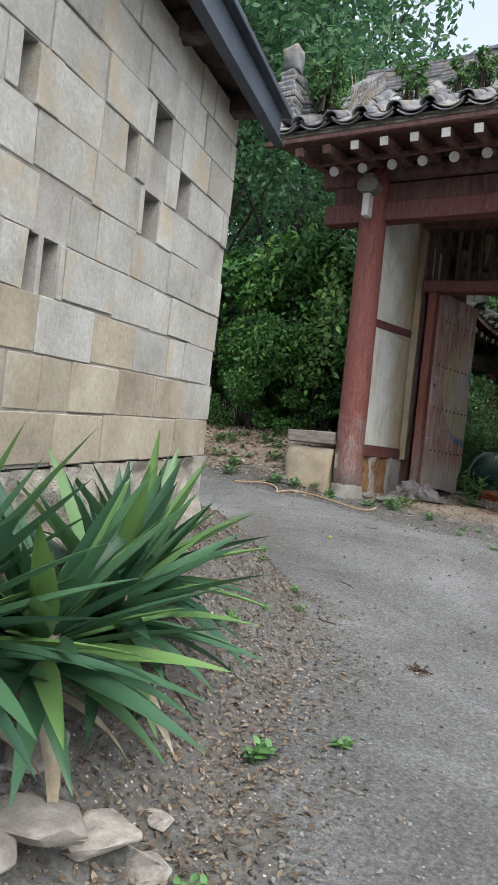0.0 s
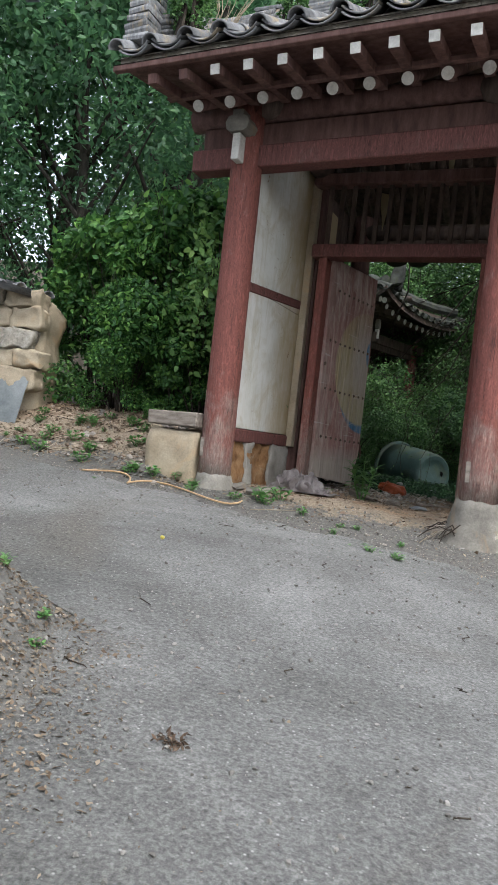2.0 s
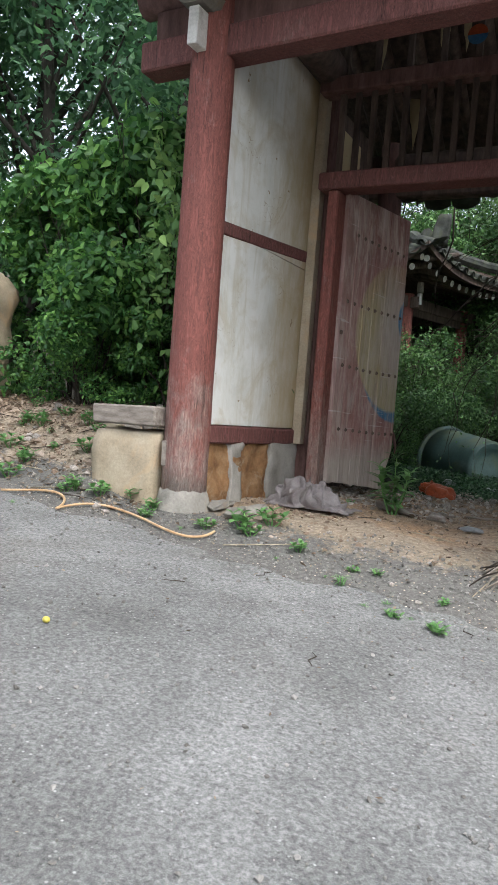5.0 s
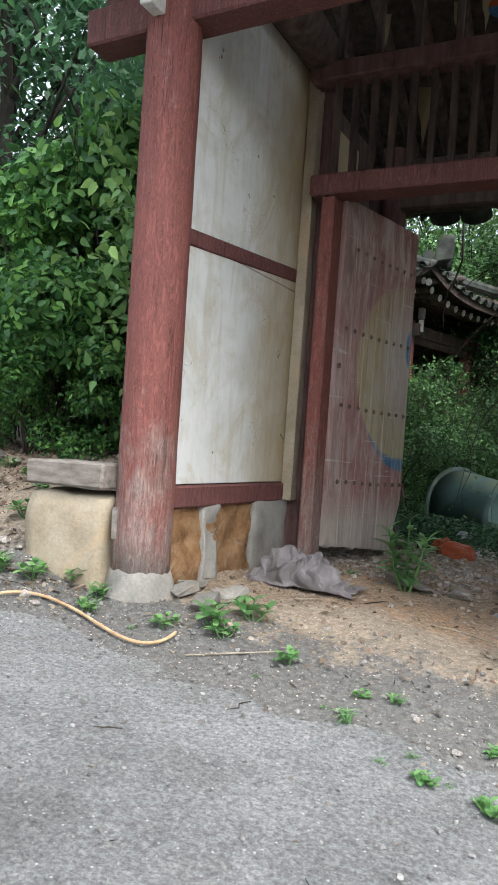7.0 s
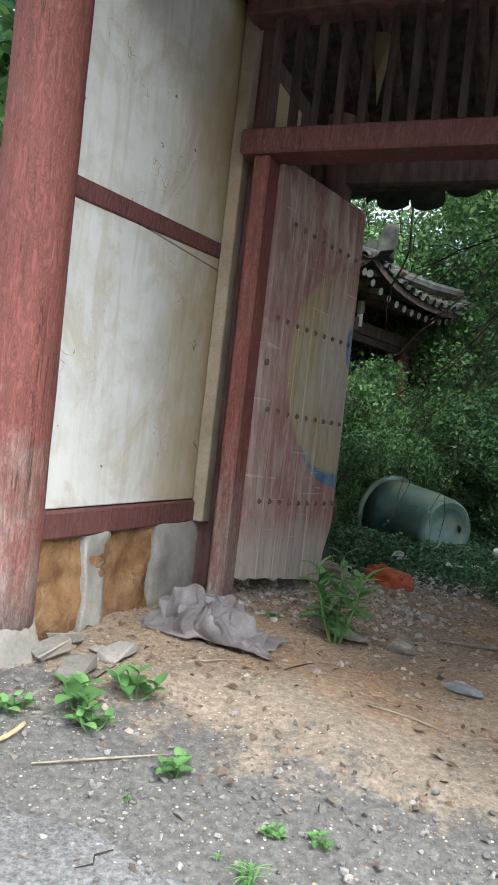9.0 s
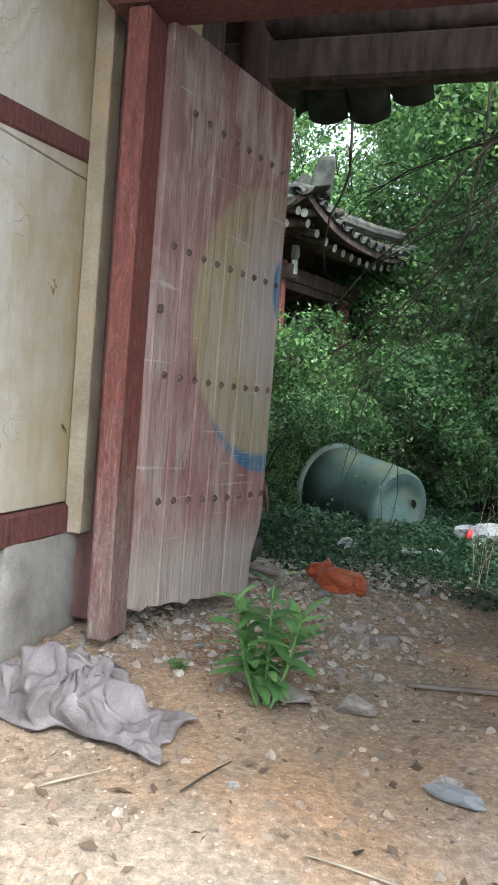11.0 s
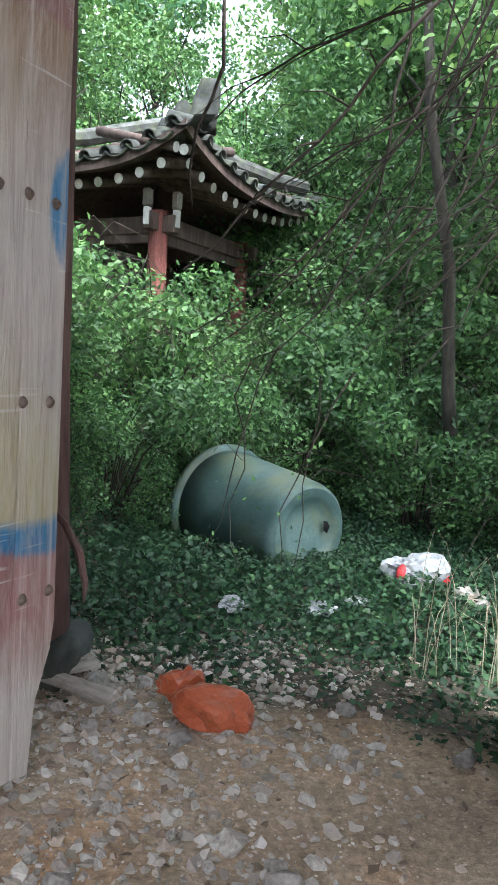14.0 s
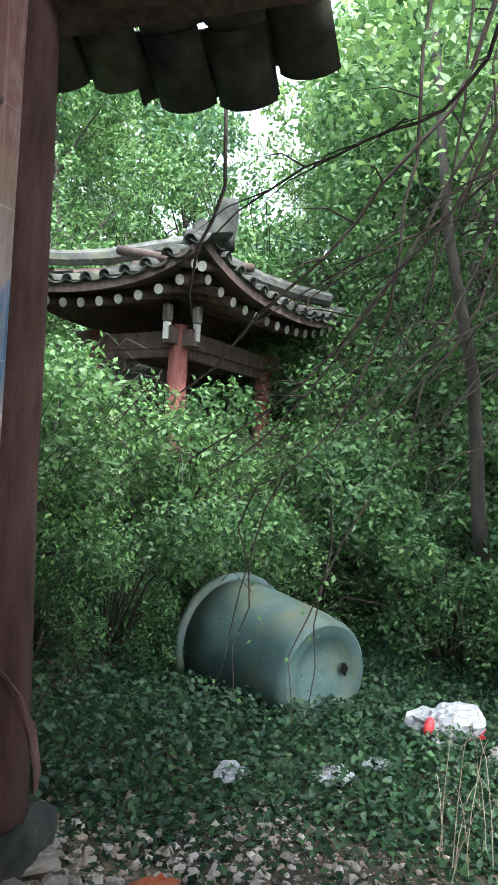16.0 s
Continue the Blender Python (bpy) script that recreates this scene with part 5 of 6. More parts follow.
blades = [blade_mesh(0.54, 0.084, b) for b in (0.04, 0.2, 0.4, 0.8)]
rnd = random.Random(9)
for x, y, dz, count in ((-1.03, 1.78, 0.27, 76), (-1.03, 2.2, 0.21, 70), (-1.10, 1.42, 0.34, 56), (-1.12, 2.6, 0.15, 54)):
    yu = tagged(thing("yucca", pose(x, y, gh(x, y) - 0.03)), "green sword-leaved yucca clump growing on the bank", "yucca", "yuccas by the block wall")
    bm = bmesh.new()
    tube(bm, [(0, 0, 0), (0.02, 0.02, dz * 0.6), (0.02, 0.0, dz + 0.05)], [0.06, 0.055, 0.04], 8, True, 0.1)
    part("stem", bm, STRAW, yu)
    for i in range(count):
        f = i / count
        el = 70 - 84 * f ** 0.85 + rnd.uniform(-8, 8)
        ob = new("blade", blades[0 if f < 0.3 else 1 if f < 0.6 else 2 if f < 0.85 else 3])
        ob.parent = yu
        k = rnd.uniform(0.75, 1.08)
        ob.matrix_local = Matrix.Translation((0.02, 0, dz * (1.05 - 0.35 * f))) @ pose(0, 0, 0, 0, 0, i * 137.5 + rnd.uniform(-15, 15)) @ pose(0, 0, 0, el, rnd.uniform(-20, 20), 0) @ Matrix.Scale(k, 4)
    for i in range(5):
        ob = link("dead_blade", blades[3].copy(), None, yu)
        ob.data.materials.clear()
        ob.data.materials.append(STRAW)
        ob.matrix_local = Matrix.Translation((0.02, 0, dz * 0.5)) @ pose(0, 0, 0, -25, rnd.uniform(-20, 20), i * 72 + 20) @ Matrix.Scale(0.8, 4)

# ---- stones ----
rocks = [rock_mesh(i, (1, rnd.uniform(0.6, 0.9), rnd.uniform(0.4, 0.7))) for i in range(9)]
for me in rocks:
    me.materials.append(STONE)


def stone(x, y, s, i, label, group, sink=0.25, flat=1.0):
    ob = new("stone", rocks[i % 9])
    ob.matrix_world = pose(x, y, gh(x, y) + s * (0.25 - sink * 0.5), (i * 31) % 24 - 12, (i * 17) % 20 - 10, (i * 67) % 360) @ Matrix.Diagonal((s, s, s * flat, 1))
    return tagged(ob, label, "stone", group)


for i, (x, y, s) in enumerate(((-0.90, 1.56, 0.40), (-0.79, 1.75, 0.32), (-0.66, 1.77, 0.22), (-0.72, 1.58, 0.26), (-0.98, 1.76, 0.3), (-0.70, 1.95, 0.14), (-0.94, 1.36, 0.36))):
    stone(x, y, s, i, "flat grey edging stone below the yucca", "edging stones", 0.4, 0.5)
for i, (x, y, s) in enumerate(((0.46, 9.2, 0.17), (0.52, 10.2, 0.13), (0.66, 10.05, 0.14), (-0.12, 11.25, 0.25), (0.02, 11.05, 0.2), (0.18, 11.2, 0.1), (0.35, 10.72, 0.12), (-0.35, 9.78, 0.07), (0.70, 8.7, 0.11), (0.40, 9.85, 0.1), (-0.15, 8.0, 0.05), (0.3, 7.35, 0.05), (0.45, 7.2, 0.06), (0.95, 11.0, 0.1), (1.3, 10.7, 0.12), (0.25, 9.42, 0.05), (0.1, 8.5, 0.05), (-0.8, 8.35, 0.12))):
    stone(x, y, s, i, "loose pale stone lying in the dirt yard", "stones in the gateway", 0.3)
rs = np.random.RandomState(12)
for i in range(270):
    a = rs.rand()
    if a < 0.65:
        u, v = rs.uniform(0.3, 1.5), rs.uniform(1.5, 3.7)
        if u > 0.9 and rs.rand() < 0.5:
            continue
    else:
        u, v = rs.uniform(-1.9, -0.2), rs.uniform(-0.5, 1.0)
    x, y = -1.17 + u * _c - v * _s, 8.12 + u * _s + v * _c
    stone(x, y, 0.025 + 0.075 * rs.rand() ** 2.4, i, "small broken rubble stone", "rubble", 0.2)


def scatter(name, pts, sizes, mat, label, category, seed):
    """Many small chips as one mesh."""
    rs = np.random.RandomState(seed)
    ico = bmesh.new()
    bmesh.ops.create_icosphere(ico, subdivisions=1, radius=0.5)
    base = np.array([tuple(v.co) for v in ico.verts])
    bmesh.ops.triangulate(ico, faces=ico.faces[:])
    tri = np.array([[v.index for v in f.verts] for f in ico.faces])
    ico.free()
    k = len(base)
    n = len(pts)
    a = rs.uniform(0, 6.28, n)
    sc = np.stack([rs.uniform(0.7, 1.4, n), rs.uniform(0.6, 1.1, n), rs.uniform(0.5, 1.0, n)], 1) * sizes[:, None]
    V = base[None] * sc[:, None] + rs.normal(0, 0.10, (n, k, 3)) * sizes[:, None, None]
    R = np.stack([V[..., 0] * np.cos(a)[:, None] - V[..., 1] * np.sin(a)[:, None], V[..., 0] * np.sin(a)[:, None] + V[..., 1] * np.cos(a)[:, None], V[..., 2]], -1)
    V = (R + pts[:, None]).reshape(-1, 3)
    Fq = (np.arange(n)[:, None, None] * k + tri[None]).reshape(-1, 3)
    return tagged(raw(name, V.tolist(), Fq.tolist(), mat), label, category, kind="stuff")


def chipmat(name, dark, mid, light):
    m, n, l, b = nodes(name)
    geo = n.new("ShaderNodeNewGeometry")
    c = ramp(n, l, geo.outputs["Random Per Island"], [(0.0, dark), (0.5, mid), (1.0, light)])
    l.new(mixc(n, l, 0.5, c, ramp(n, l, tex(n, l, coords(n, l), 80, 4), [(0.3, (0.6, 0.6, 0.6)), (0.7, (1.1, 1.1, 1.1))]), "MULTIPLY"), b.inputs["Base Color"])
    b.inputs["Roughness"].default_value = 0.95
    return m


CHIPS = chipmat("gravel_chips", (0.105, 0.098, 0.088), (0.165, 0.157, 0.146), (0.27, 0.257, 0.24))
PALECHIPS = chipmat("pale_rubble", (0.19, 0.16, 0.13), (0.30, 0.26, 0.22), (0.45, 0.41, 0.365))
EARTHCHIPS = chipmat("earth_crumbs", (0.16, 0.11, 0.078), (0.24, 0.175, 0.125), (0.36, 0.295, 0.235))


def field(n, x0, x1, y0, y1, prob, seed, lift=0.0):
    rs = np.random.RandomState(seed)
    x, y = rs.uniform(x0, x1, n), rs.uniform(y0, y1, n)
    ok = rs.rand(n) < prob(x, y)
    x, y = x[ok], y[ok]
    return np.stack([x, y, height(x, y) + lift], 1), rs


def in_gate(x, y):
    return gate_uv(x, y)


p, rs2 = field(22000, -3.5, 1.8, 6.2, 12.4, lambda x, y: sstep(-0.35, 0.1, in_gate(x, y)[1]) * np.where(in_gate(x, y)[0] < 1.0, 1.0, 0.45), 31)
scatter("gravel", p, (0.007 + 0.034 * rs2.rand(len(p)) ** 5) * np.where((in_gate(p[:, 0], p[:, 1])[1] > 1.5) & (in_gate(p[:, 0], p[:, 1])[0] < 1.3), 1.35, 1.0) * np.where(in_gate(p[:, 0], p[:, 1])[0] < -0.1, 1.6, 1.0), EARTHCHIPS, "loose crumbs of earth, stone and mortar in the gateway", "gravel", 1)
p, rs2 = field(13000, -0.9, 1.6, 9.0, 12.2, lambda x, y: 0.8 * sstep(1.9, 0.9, in_gate(x, y)[0]) * sstep(1.2, 1.7, in_gate(x, y)[1]) * (in_gate(x, y)[0] > 0.2), 36)
scatter("rubble", p, 0.008 + 0.046 * rs2.rand(len(p)) ** 3.2, PALECHIPS, "pale broken stones and mortar lumps inside the gate", "rubble", 6)
p, rs2 = field(24000, -2.8, 2.2, 0.8, 7.9, lambda x, y: np.where(road_mask(x, y) > 0, 0.22 + 0.78 * np.exp(-np.abs(road_mask(x, y)) / 0.25), 0.5), 32, 0.012)
p2, rs3 = field(9000, -2.2, 1.8, 6.6, 8.6, lambda x, y: sstep(-0.95, -0.6, in_gate(x, y)[1]) * sstep(0.25, -0.15, in_gate(x, y)[1]), 38, 0.004)
scatter("gravel", p2, 0.005 + 0.021 * rs3.rand(len(p2)) ** 5, CHIPS, "grey grit and gravel along the road edge", "gravel", 7)
scatter("gravel", p, 0.005 + 0.017 * rs2.rand(len(p)) ** 4, CHIPS, "small grey gravel along the lane", "gravel", 2)
p, rs2 = field(42000, -1.4, 0.5, 0.8, 4.5, lambda x, y: sstep(0.45, -0.2, road_mask(x, y)), 33, 0.014)
lit = leaf_cloud("leaf_litter", p, np.tile(np.array([0, 0, 2.2]), (len(p), 1)), 0.008 + 0.028 * rs2.rand(len(p)) ** 2.3, LITTER, None, 3, 0.5)
tagged(lit, "dry brown leaf litter and bark chips", "leaf litter", kind="stuff")
p, rs2 = field(22000, -4.5, 1.5, 7.0, 12.6, lambda x, y: np.where(in_gate(x, y)[0] < -0.1, 0.9, 0.10) * sstep(-0.6, -0.3, in_gate(x, y)[1]), 34, 0.014)
lit = leaf_cloud("leaf_litter", p, np.tile(np.array([0, 0, 2.2]), (len(p), 1)), 0.02 + 0.05 * rs2.rand(len(p)) ** 2, LITTER, None, 4, 0.5)
tagged(lit, "dry leaves and splinters on the debris slope", "leaf litter", kind="stuff")

# dry sticks on the debris slope
rnd = random.Random(14)
for i in range(34):
    u, v = rnd.uniform(-2.4, -0.2), rnd.uniform(-0.55, 1.0)
    if i > 24:
        u, v = rnd.uniform(0.4, 2.2), rnd.uniform(-0.6, 1.0)
    x, y = -1.17 + u * _c - v * _s, 8.12 + u * _s + v * _c
    L, a = rnd.uniform(0.15, 0.6), rnd.uniform(0, 3.14)
    bm = bmesh.new()
    tube(bm, [(x + math.cos(a) * L * t, y + math.sin(a) * L * t, gh(x + math.cos(a) * L * t, y + math.sin(a) * L * t) + 0.012) for t in (-0.5, -0.15, 0.2, 0.5)], [0.003, 0.004, 0.003, 0.0015], 5)
    tagged(part("stick", bm, STRAW if i % 3 else TWIG, None), "thin dry stick lying on the ground", "stick", "fallen sticks")
bm = bmesh.new()
add_box(bm, (-0.18, -0.014, 0), (0.18, 0.014, 0.012), 0.003, 0.006)
stick = tagged(part("wood_strip", bm, GREYWOOD), "pale splintered wood strip in the dirt", "wood strip")
stick.matrix_world = pose(0.86, 9.48, gh(0.86, 9.48) + 0.012, 0, 0, 2)

p, rs2 = field(2600, -3.6, 2.0, 2.2, 7.9, lambda x, y: np.where(road_mask(x, y) > 0.05, 0.12 + 0.88 * np.exp(-road_mask(x, y) / 0.45), 0.0), 37, 0.012)
fl = leaf_cloud("lane_litter", p, np.tile(np.array([0, 0, 3.0]), (len(p), 1)), 0.008 + 0.035 * rs2.rand(len(p)) ** 2.5, LITTER, None, 8, 0.4)
tagged(fl, "dry leaf scraps blown over the lane", "leaf litter", kind="stuff")
rnd = random.Random(15)
for i in range(18):
    x, y, a, L = rnd.uniform(-2.4, 1.2), rnd.uniform(3.2, 7.5), rnd.uniform(0, 6.28), rnd.uniform(0.05, 0.22)
    if float(road_mask(x, y)) < 0.1:
        continue
    bm = bmesh.new()
    tube(bm, [(x + math.cos(a) * L * t + 0.02 * math.sin(6 * t), y + math.sin(a) * L * t, gh(x + math.cos(a) * L * t, y + math.sin(a) * L * t) + 0.011) for t in (-0.5, -0.15, 0.2, 0.5)], [0.002, 0.003, 0.0025, 0.001], 5)
    tagged(part("stick", bm, TWIG, None), "thin dry twig lying on the concrete lane", "stick", "fallen sticks")
rs2 = np.random.RandomState(71)
cl = np.stack([-0.09 + rs2.normal(0, 0.03, 70), 3.60 + rs2.normal(0, 0.022, 70), np.zeros(70)], 1)
cl[:, 2] = height(cl[:, 0], cl[:, 1]) + 0.01 + 0.02 * rs2.rand(70)
DRYCLUMP = leafy("dry_clump", (0.05, 0.033, 0.025), (0.09, 0.06, 0.045), (0.15, 0.10, 0.075), 0.05, 0.95)
tagged(leaf_cloud("dry_clump", cl, np.tile(np.array([0, 0, 0.6]), (70, 1)), rs2.uniform(0.015, 0.04, 70), DRYCLUMP, None, 9, 0.35), "small dry brown plant clump on the lane", "plant litter", kind="stuff")
FRUIT = surface("yellow_fruit", (0.36, 0.30, 0.05), (0.46, 0.40, 0.08), (0.55, 0.48, 0.12), 20, 60, 0.5, 0.2, 0.002)
bm = bmesh.new()
bmesh.ops.create_icosphere(bm, subdivisions=2, radius=0.016)
for v in bm.verts:
    v.co.z *= 0.85
    v.co *= 1 + 0.08 * noise.noise(v.co * 60)
fr = part("fruit", bm, FRUIT, None, smooth=True)
fr.matrix_world = pose(-0.95, 6.03, gh(-0.95, 6.03) + 0.02)
tagged(fr, "small yellow fallen fruit on the lane", "fruit")
# tangle of grey roots and brush beside the east post
brush = tagged(thing("brush_heap"), "low tangle of dry grey twigs and earth beside the post", "brush heap")
rough_block("mound", (0.83, 7.42, 0.45), (1.75, 8.0, 0.83), RUBBLE, brush, 0.09, 61, "stony earth mound", 9, 0.25)
rnd = random.Random(62)
for i in range(46):
    x, y, a, L = rnd.uniform(0.85, 1.5), rnd.uniform(7.4, 7.75), rnd.uniform(-0.5, 0.4), rnd.uniform(0.15, 0.38)
    z = 0.74 + 0.05 * rnd.random()
    bm = bmesh.new()
    tube(bm, [(x + math.cos(a) * L * t, y + math.sin(a) * L * t * 0.6, z - 0.3 * abs(t) ** 1.5 * (0.4 + rnd.random()) + 0.02 * math.sin(9 * t + i)) for t in (-0.5, -0.25, 0, 0.25, 0.5)], [0.003, 0.005, 0.005, 0.004, 0.002], 4)
    part("twig", bm, TWIG if i % 4 else GREYWOOD, brush)

# ---- hose ----
bm = bmesh.new()
hp = []
for i in range(60):
    t = i / 59
    x = -2.3 + 1.45 * t + 0.16 * math.sin(9 * t)
    y = 7.72 - 0.02 * t + 0.12 * math.sin(13 * t) - 0.1 * t
    hp.append((x, y, gh(x, y) + 0.022))
tube(bm, hp, 0.008, 7)
tagged(part("hose", bm, HOSE, None, smooth=True), "faded orange hose lying in loops by the road edge", "hose")

# ---- towel ----
bm = bmesh.new()
bmesh.ops.create_grid(bm, x_segments=110, y_segments=80, size=0.5)
for v in bm.verts:
    a, b = v.co.x + 0.5, v.co.y + 0.5
    q = Vector((a * 4.2, b * 3.0, 0.7))
    warp = noise.noise_vector(q * 0.9 + Vector((4, 2, 1)))
    qq = q + 0.55 * warp
    rr = ((a - 0.40) / 0.46) ** 2 + ((b - 0.50) / 0.5) ** 2
    heap = max(0.0, 1 - rr) ** 0.7
    f1, f2 = abs(noise.noise(qq * 0.9)), abs(noise.noise(qq * 1.9 + Vector((7, 3, 0))))
    ridge = 0.055 * math.exp(-(f1 / 0.16) ** 2) + 0.03 * math.exp(-(f2 / 0.15) ** 2) + 0.006 * noise.noise(qq * 7)
    edge = min(1, 0.12 + 7 * min(a, 1 - a, b, 1 - b))
    pull = 1 - 0.15 * heap
    u = 0.585 + (a - 0.5) * 0.68 * pull + 0.09 * warp.x
    w = 0.88 + (b - 0.5) * 0.46 * pull * (1 - 0.45 * a) - 0.10 * (a - 0.5) + 0.09 * warp.y
    v.co = Vector((u, w, 0.825 + (0.13 * heap + ridge * (0.5 + 0.6 * heap)) * edge))
for v in bm.verts:
    q = Vector((v.co.x * 9, v.co.y * 9, v.co.z * 9))
    low = min(1.0, max(0.0, (v.co.z - 0.83) / 0.05))
    v.co += low * (0.05 * noise.noise_vector(q * 0.8 + Vector((2, 5, 8))) + 0.03 * noise.noise_vector(q * 1.9) + 0.010 * noise.noise_vector(q * 4.5))
bmesh.ops.solidify(bm, geom=bm.faces[:], thickness=0.008)
tw = part("towel", bm, TOWEL, None, smooth=True)
tw.matrix_world = GATE
tagged(tw, "crumpled grey towel heaped on the ground", "towel")

# ---- weeds ----
def lance_mesh(name, L, W, mat, fold=0.15, droop=0.3, n=5):
    vs, fs = [], []
    for i in range(n + 1):
        t = i / n
        w = W * (math.sin(math.pi * min(1, t * 0.93 + 0.07)) ** 0.8)
        vs += [(-w / 2, L * t, w * fold - droop * L * t * t), (0, L * t, -droop * L * t * t), (w / 2, L * t, w * fold - droop * L * t * t)]
    for i in range(n):
        for k in (0, 1):
            a = 3 * i + k
            fs.append((a, a + 1, a + 4, a + 3))
    me = bpy.data.meshes.new(name)
    me.from_pydata(vs, [], fs)
    me.materials.append(mat)
    me.shade_smooth()
    return me


LEAF_WEED = leafy("leaf_weed", (0.09, 0.20, 0.065), (0.13, 0.27, 0.09), (0.20, 0.36, 0.13), 0.3, 0.45, True)
LONG = lance_mesh("leaf", 0.14, 0.042, LEAF_WEED, 0.15, 0.36, 7)
OVAL = lance_mesh("leaf", 0.085, 0.055, LEAF_WEED)
GRASS = lance_mesh("leaf", 0.13, 0.014, LEAF_WEED, 0.2, 0.5)


def weed(name, stems, h, pairs, leaf, seed, label, spreadout=0.1, lift=35, top=True):
    rnd = random.Random(seed)
    t = tagged(thing(name), label, "weed", "weeds")
    for s in range(stems):
        a = s * 2.4 + rnd.random()
        hh = h * rnd.uniform(0.6, 1.0) if s else h
        ex, ey = math.cos(a) * spreadout * (s > 0), math.sin(a) * spreadout * (s > 0)
        bm = bmesh.new()
        tube(bm, [(0.2 * ex, 0.2 * ey, 0), (0.7 * ex, 0.7 * ey, hh * 0.5), (ex, ey, hh)], [0.006, 0.005, 0.003], 5)
        part("stem", bm, LEAF_WEED, t)
        for i in range(pairs):
            f = 0.15 + 0.85 * (i + 1) / pairs
            for k in (0, 1):
                ob = new("leaf", leaf)
                ob.parent = t
                sc = (0.55 + 0.6 * math.sin(math.pi * min(0.9, f * 0.85))) * rnd.uniform(0.8, 1.1)
                ob.matrix_local = Matrix.Translation((ex * f, ey * f, hh * f)) @ pose(0, 0, 0, 0, 0, k * 180 + i * 90 + rnd.uniform(-25, 25)) @ pose(0, 0, 0, lift + 30 * f * top + rnd.uniform(-15, 15) - 20, 0, 0) @ Matrix.Scale(sc, 4)
    return t


def put(t, x, y, turn=0, s=1.0, copy=True):
    m = pose(x, y, gh(x, y) - 0.01, 0, 0, turn) @ Matrix.Scale(s if s == 1.0 and not copy else 0.72 * s, 4)
    if copy:
        return copy_thing(t, m)
    t.matrix_world = m
    return t


big = put(weed("knotweed", 7, 0.44, 6, LONG, 1, "leafy green weed growing in the gateway", 0.12, 32), 0.14, 9.13, 20, 1.0, False)
broad = put(weed("broadleaf_weed", 4, 0.11, 2, OVAL, 2, "small broad-leaved weed at the road edge", 0.08), -0.65, 7.79, 0, 1.0, False)
for x, y, a, s in ((-0.51, 7.97, 40, 1.3), (-0.86, 7.72, 90, 0.8), (-0.25, 7.61, 130, 0.8), (-0.58, 7.72, 75, 0.9), (0.22, 7.44, 10, 0.5), (0.08, 7.44, 250, 0.45), (0.57, 7.22, 300, 0.5), (-1.3, 7.92, 15, 0.9), (-1.50, 8.05, 170, 1.0), (-1.66, 8.2, 10, 1.1), (-1.28, 7.75, 220, 0.8), (-2.5, 8.3, 200, 1.3), (-2.75, 8.5, 80, 1.2), (-2.3, 8.9, 300, 1.2), (-3.0, 8.2, 260, 1.2), (-0.75, 3.95, 60, 0.45), (-0.82, 4.15, 160, 0.5), (-0.52, 1.75, 100, 0.6), (-0.55, 2.45, 310, 0.8), (-0.9, 2.2, 20, 1.2), (-0.3, 2.7, 100, 0.5), (-0.2, 9.3, 30, 0.5), (-0.9, 3.2, 200, 0.6), (-1.05, 4.2, 200, 0.6), (0.35, 6.98, 20, 0.6), (0.55, 6.9, 200, 0.7)):
    put(broad, x, y, a, s)
rnd = random.Random(83)
for i in range(34):
    u, v = rnd.uniform(-2.5, -0.3), rnd.uniform(-0.45, 0.9)
    put(broad, -1.17 + u * _c - v * _s, 8.12 + u * _s + v * _c, rnd.uniform(0, 360), rnd.uniform(0.5, 1.25))
grass = put(weed("grass_tuft", 6, 0.12, 2, GRASS, 3, "thin grass tuft at the road edge", 0.05, 55, False), 0.05, 7.25, 0, 0.62, False)
for x, y, a, s in ((0.2, 7.05, 60, 1.0), (0.3, 7.12, 120, 1.1), (-0.05, 7.32, 200, 0.8), (0.42, 7.0, 260, 0.9), (-0.35, 7.45, 0, 0.8), (-1.0, 7.65, 30, 1.0), (-2.1, 7.55, 80, 1.2), (-0.85, 3.6, 0, 1.5), (-0.95, 2.9, 70, 1.6), (-1.0, 4.0, 200, 1.4)):
    put(grass, x, y, a, 0.62 * s)
# dry stalks beside the tank
clump = tagged(thing("dry_grass_clump"), "clump of bleached arching dry grass stalks in the yard", "dry grass")
rnd = random.Random(77)
for i in range(16):
    x, y = 1.42 + rnd.uniform(-0.12, 0.3), 11.45 + rnd.uniform(-0.12, 0.15)
    g, top, dx, dy = gh(x, y) - 0.01, rnd.uniform(0.3, 0.62), rnd.uniform(-0.12, 0.16), rnd.uniform(-0.1, 0.1)
    if i == 0:
        top, dx = 0.85, 0.1
    bm = bmesh.new()
    fall = rnd.uniform(0.0, 0.3) if i else 0.02
    tube(bm, [(x, y, g), (x + dx * 0.15, y + dy * 0.2, g + top * 0.4), (x + dx * 0.45, y + dy * 0.5, g + top * 0.8), (x + dx * 0.85, y + dy * 0.8, g + top), (x + dx * 1.5, y + dy, g + top - 0.4 * fall), (x + dx * 1.9, y + dy * 1.1, g + top - fall)], [0.0022, 0.002, 0.0018, 0.0015, 0.0011, 0.0008], 4)
    part("stalk", bm, STRAW, clump)

